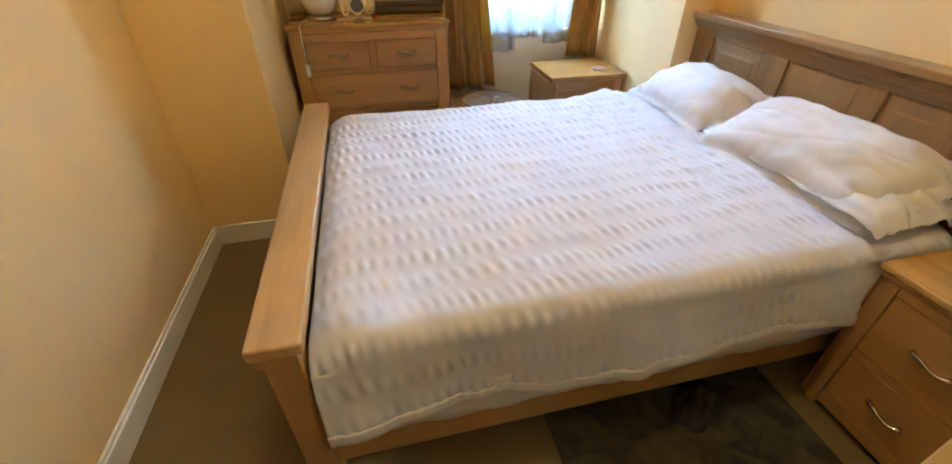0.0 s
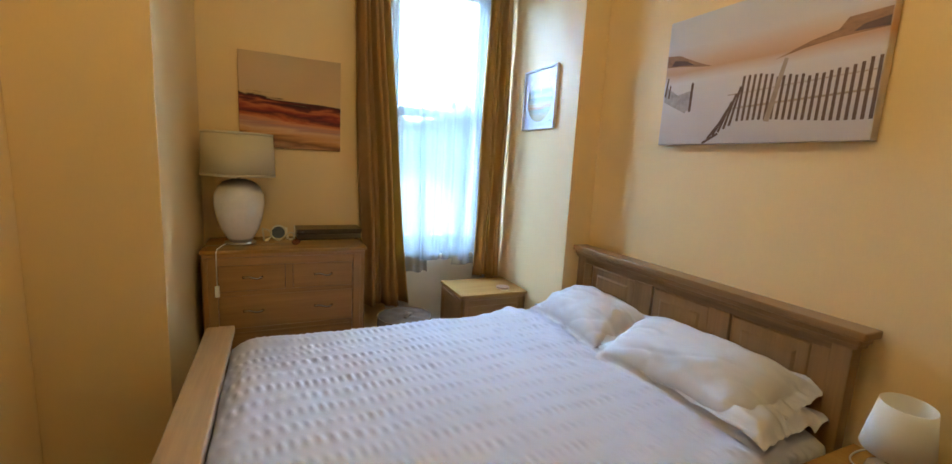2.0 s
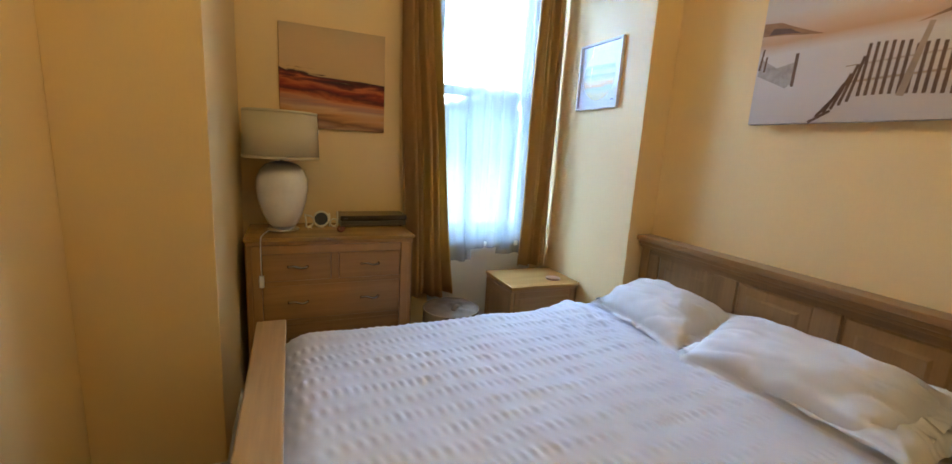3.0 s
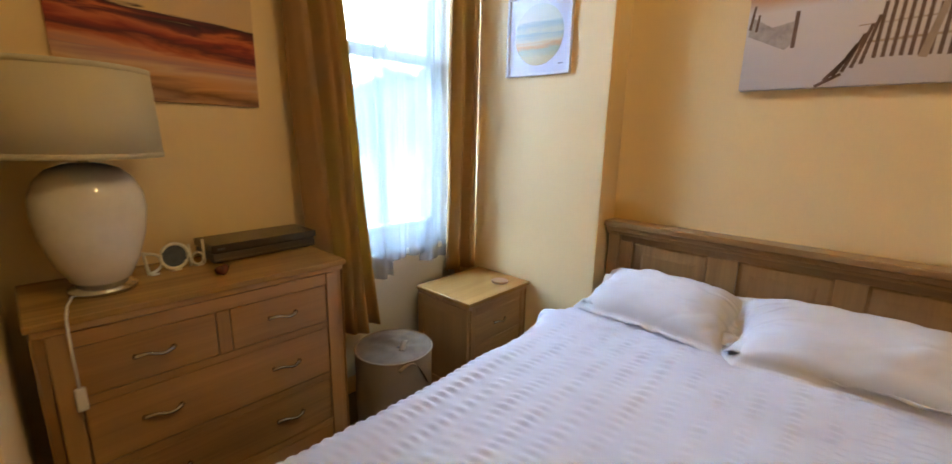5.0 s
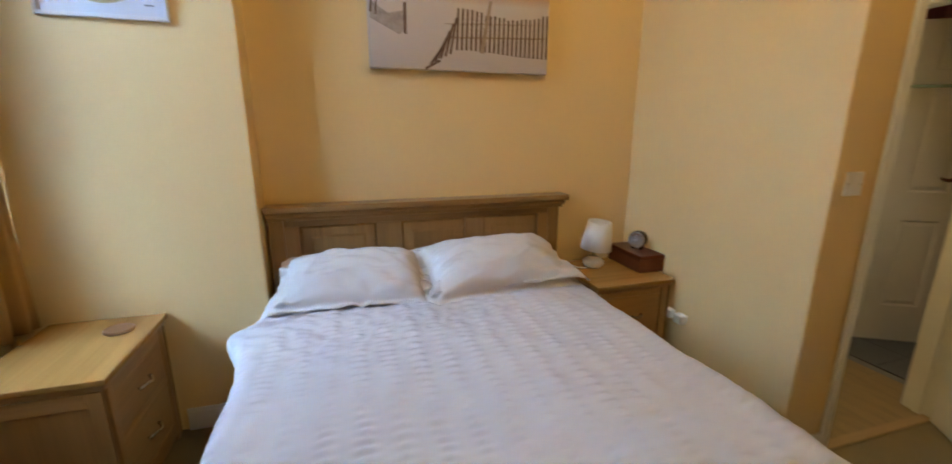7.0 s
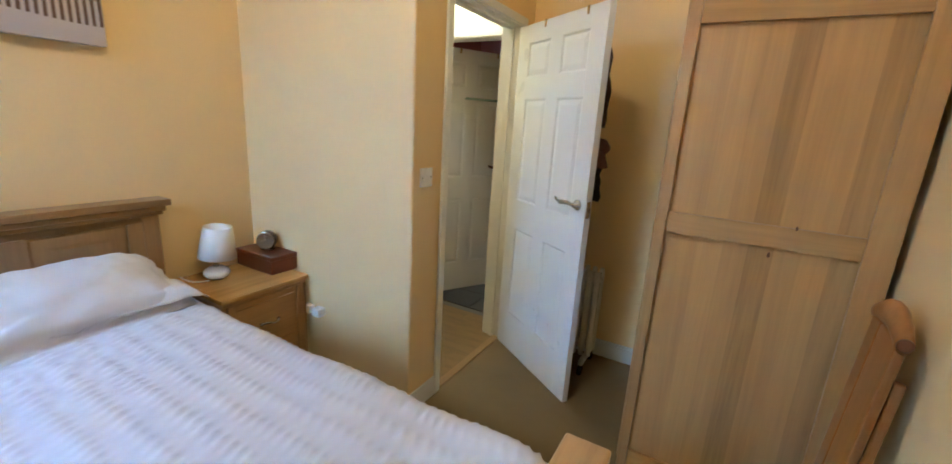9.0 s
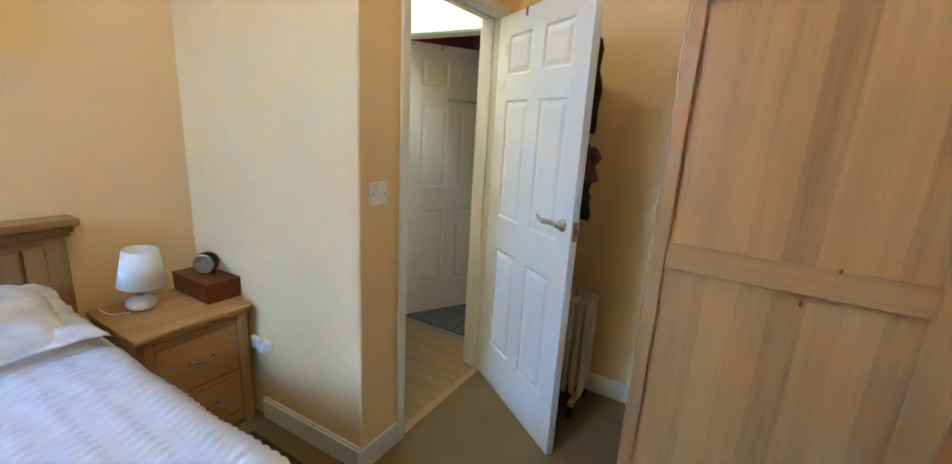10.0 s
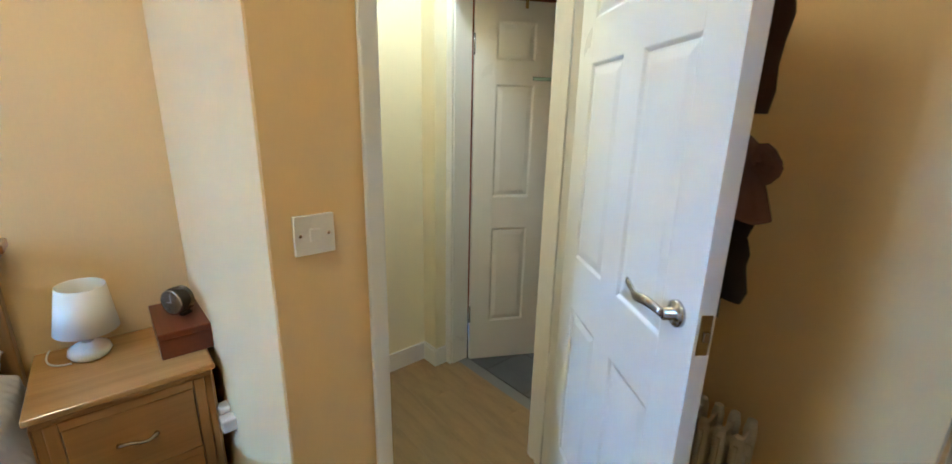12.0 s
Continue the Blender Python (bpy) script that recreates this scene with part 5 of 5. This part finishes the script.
orn = tagged(mesh_ob("stone_ornament", sheet(20, 12, lambda u, v: ((0.026 * math.sin(math.pi * v) * math.cos(2 * math.pi * u) * (1 + 0.3 * math.sin(2 * math.pi * u + 1)), 0.017 * math.sin(math.pi * v) * math.sin(2 * math.pi * u), 0.016 - 0.016 * math.cos(math.pi * v) + 0.006 * math.sin(math.pi * v) * math.cos(4 * math.pi * u)))), surface("banded_brown_stone", (0.16, 0.04, 0.02), 0.2, var=0.7, big=50, relief=0.0), True), "small polished red-brown stone ornament", "ornament")
orn.matrix_world = pose(0.305, 3.185, 0.94, 0, 0, 25)

# laundry hamper
ham = thing("laundry_hamper", pose(1.0, 3.14, 0), "round taupe fabric laundry hamper with a zipped lid", "laundry hamper")
R = 0.183
part("body", sheet(64, 14, lambda u, v: ((R + 0.006 * noise.noise((math.cos(6.283 * u) * 2, math.sin(6.283 * u) * 2, v * 3))) * math.cos(6.2832 * u), (R + 0.006 * noise.noise((math.cos(6.283 * u) * 2, math.sin(6.283 * u) * 2, v * 3))) * math.sin(6.2832 * u), 0.002 + 0.425 * v)), felt, ham, smooth=True)
part("lid", sheet(64, 12, lambda u, v: (R * v * math.cos(6.2832 * u), R * v * math.sin(6.2832 * u), 0.428 + 0.014 * (1 - v * v) + 0.022 * noise.noise((v * 3 * math.cos(6.28 * u), v * 3 * math.sin(6.28 * u), 3.3)) * (1 - v))), surface("pale_taupe_lid", (0.16, 0.112, 0.066), 0.85, var=0.45, big=14, fine=90, relief=0.8), ham, "pale creased fabric lid", True)
part("piping", tube(bmesh.new(), [(R * math.cos(radians(a)), R * math.sin(radians(a)), 0.428) for a in range(0, 366, 10)], 0.005), felt, ham, smooth=True)


def strap(p0, p1, sag, name):
    def f(u, v):
        a = Vector(p0).lerp(Vector(p1), u)
        side = (Vector(p1) - Vector(p0)).cross(Vector((0, 0, 1))).normalized()
        return a + side * (v - 0.5) * 0.03 + Vector((0, 0, sag * math.sin(math.pi * u)))
    ob = part(name, sheet(16, 2, f), felt, ham, smooth=True)
    s = ob.modifiers.new("web", "SOLIDIFY")
    s.thickness = 0.003


strap((-0.02, -0.09, 0.444), (0.06, -0.02, 0.446), 0.018, "lid_handle")
strap((-0.1, -0.17, 0.4), (0.05, -0.19, 0.3), 0.07, "carry_strap")
part("zip_pull", box(-0.015, -0.055, 0.442, 0.03, -0.045, 0.447, 0.001), grey_plastic, ham)

# light switch and socket
sw = thing("light_switch", pose(DOOR_X - 0.003, 0.428, 1.184), "white plastic single light switch", "light switch")
part("plate", box(-0.009, -0.043, -0.043, 0, 0.043, 0.043, 0.003, 3), white_plastic, sw)
part("rocker", box(-0.013, -0.011, -0.014, -0.0092, 0.011, 0.014, 0.002, 2), white_plastic, sw)
for y in (-0.03, 0.03):
    part("screw", lathe(bmesh.new(), ((0.004, 0), (0.003, 0.001), (0.001, 0.0012)), 12, (-0.0092, y, 0), Matrix.Rotation(radians(-90), 3, "Y")), chrome, sw)
so = thing("wall_socket", pose(1.575, SIDE_Y, 0.415), "white double socket with a plug pushed in", "socket")
part("plate", box(-0.073, 0, -0.043, 0.073, 0.009, 0.043, 0.003, 3), white_plastic, so)
for x in (-0.04, 0.04):
    part("rocker", box(x - 0.008, 0.0092, 0.012, x + 0.008, 0.013, 0.032, 0.002), white_plastic, so)
part("plug", box(-0.068, 0.0092, -0.036, -0.014, 0.058, 0.011, 0.009, 3), white_plastic, so)
part("plug", box(0.014, 0.0092, -0.036, 0.064, 0.05, 0.01, 0.009, 3), white_plastic, so)

# added rug, its dark colour stands in for the shaded floor by the bed
floor_shade_mat, rt, rp = nodes_of("dark_blotched_floor_shade")
rn = node(rt, "ShaderNodeTexNoise", Scale=9.0, Detail=4.0, Distortion=0.8)
rt.links.new(coords(rt), rn.inputs["Vector"])
rt.links.new(ramp(rt, rn.outputs[0], (0.4, (0.014, 0.012, 0.01)), (0.52, (0.045, 0.037, 0.022)), (0.7, (0.07, 0.056, 0.033))), rp.inputs["Base Color"])
rp.inputs["Roughness"].default_value = 0.95
rf = node(rt, "ShaderNodeTexNoise", Scale=400.0, Detail=3.0)
rt.links.new(coords(rt), rf.inputs["Vector"])
bump(rt, rp, rf.outputs[0], 0.8, 0.005)
rug = tagged(mesh_ob("rug", box(0.66, 0.64, 0.0005, 1.52, 1.3, 0.011, 0.004, 2), floor_shade_mat), "dark blotched rug added in place of the shaded carpet by the bed", "rug")

# low dark heaps added for unidentified dark blotches by the bed
for x, y, w, d, sd in ((1.2, 1.05, 0.26, 0.16, 3.0), (0.86, 1.12, 0.2, 0.13, 8.0)):
    def heap(u, v, w=w, d=d, sd=sd):
        a = 2 * math.pi * u
        r = v * (1 + 0.35 * noise.noise((math.cos(a) * 1.6 + sd, math.sin(a) * 1.6, sd)) + 0.05 * math.sin(5 * a + sd))
        h = 0.05 * (1 - v) ** 0.5 * (1 + 0.7 * noise.noise((r * math.cos(a) * 3, r * math.sin(a) * 3, sd))) + 0.004
        return (w / 2 * r * math.cos(a), d / 2 * r * math.sin(a), h if v < 1 else 0.001)
    g = tagged(mesh_ob("garment", sheet(48, 14, heap), coat_black, True), "low dark heap added for the dark blotches by the bed", "garment", "clothes on the floor")
    g.matrix_world = pose(x, y, 0.011, 0, 0, 15 * sd)

# ---- hall planks and tiles ----
hall_floor = bpy.data.objects["hall_floor"]
pm = box(-0.6, -0.095, 0, 0.6, 0.095, 0.007, 0.0005, 1)
pm_mesh = bpy.data.meshes.new("plank")
pm.to_mesh(pm_mesh)
pm.free()
pm_mesh.materials.append(laminate)
for j in range(6):
    for k in range(2):
        y = HY0 - 0.04 + 0.1905 * j + 0.0953
        joint = min(HX1, 1.3 + 0.35 * ((j * 7) % 3))
        x0, x1 = (DOOR_X + 0.036, joint) if k == 0 else (joint + 0.001, HX1)
        if x1 - x0 > 0.05:
            p = new("plank", pm_mesh)
            p.parent = hall_floor
            p.matrix_basis = Matrix.LocRotScale(((x0 + x1) / 2, y, -0.0055), None, ((x1 - x0) / 1.2, 1, 1))
bath = bpy.data.objects["bathroom_floor"]
tm = box(-0.148, -0.148, 0, 0.148, 0.148, 0.009, 0.0015, 1)
tm_mesh = bpy.data.meshes.new("tile")
tm.to_mesh(tm_mesh)
tm.free()
tm_mesh.materials.append(slate)
for i in range(5):
    for j in range(5):
        p = new("tile", tm_mesh)
        p.parent = bath
        p.matrix_basis = pose(HX0 - 0.14 + 0.3 * i, HY0 - 0.26 - 0.3 * j, -0.007)
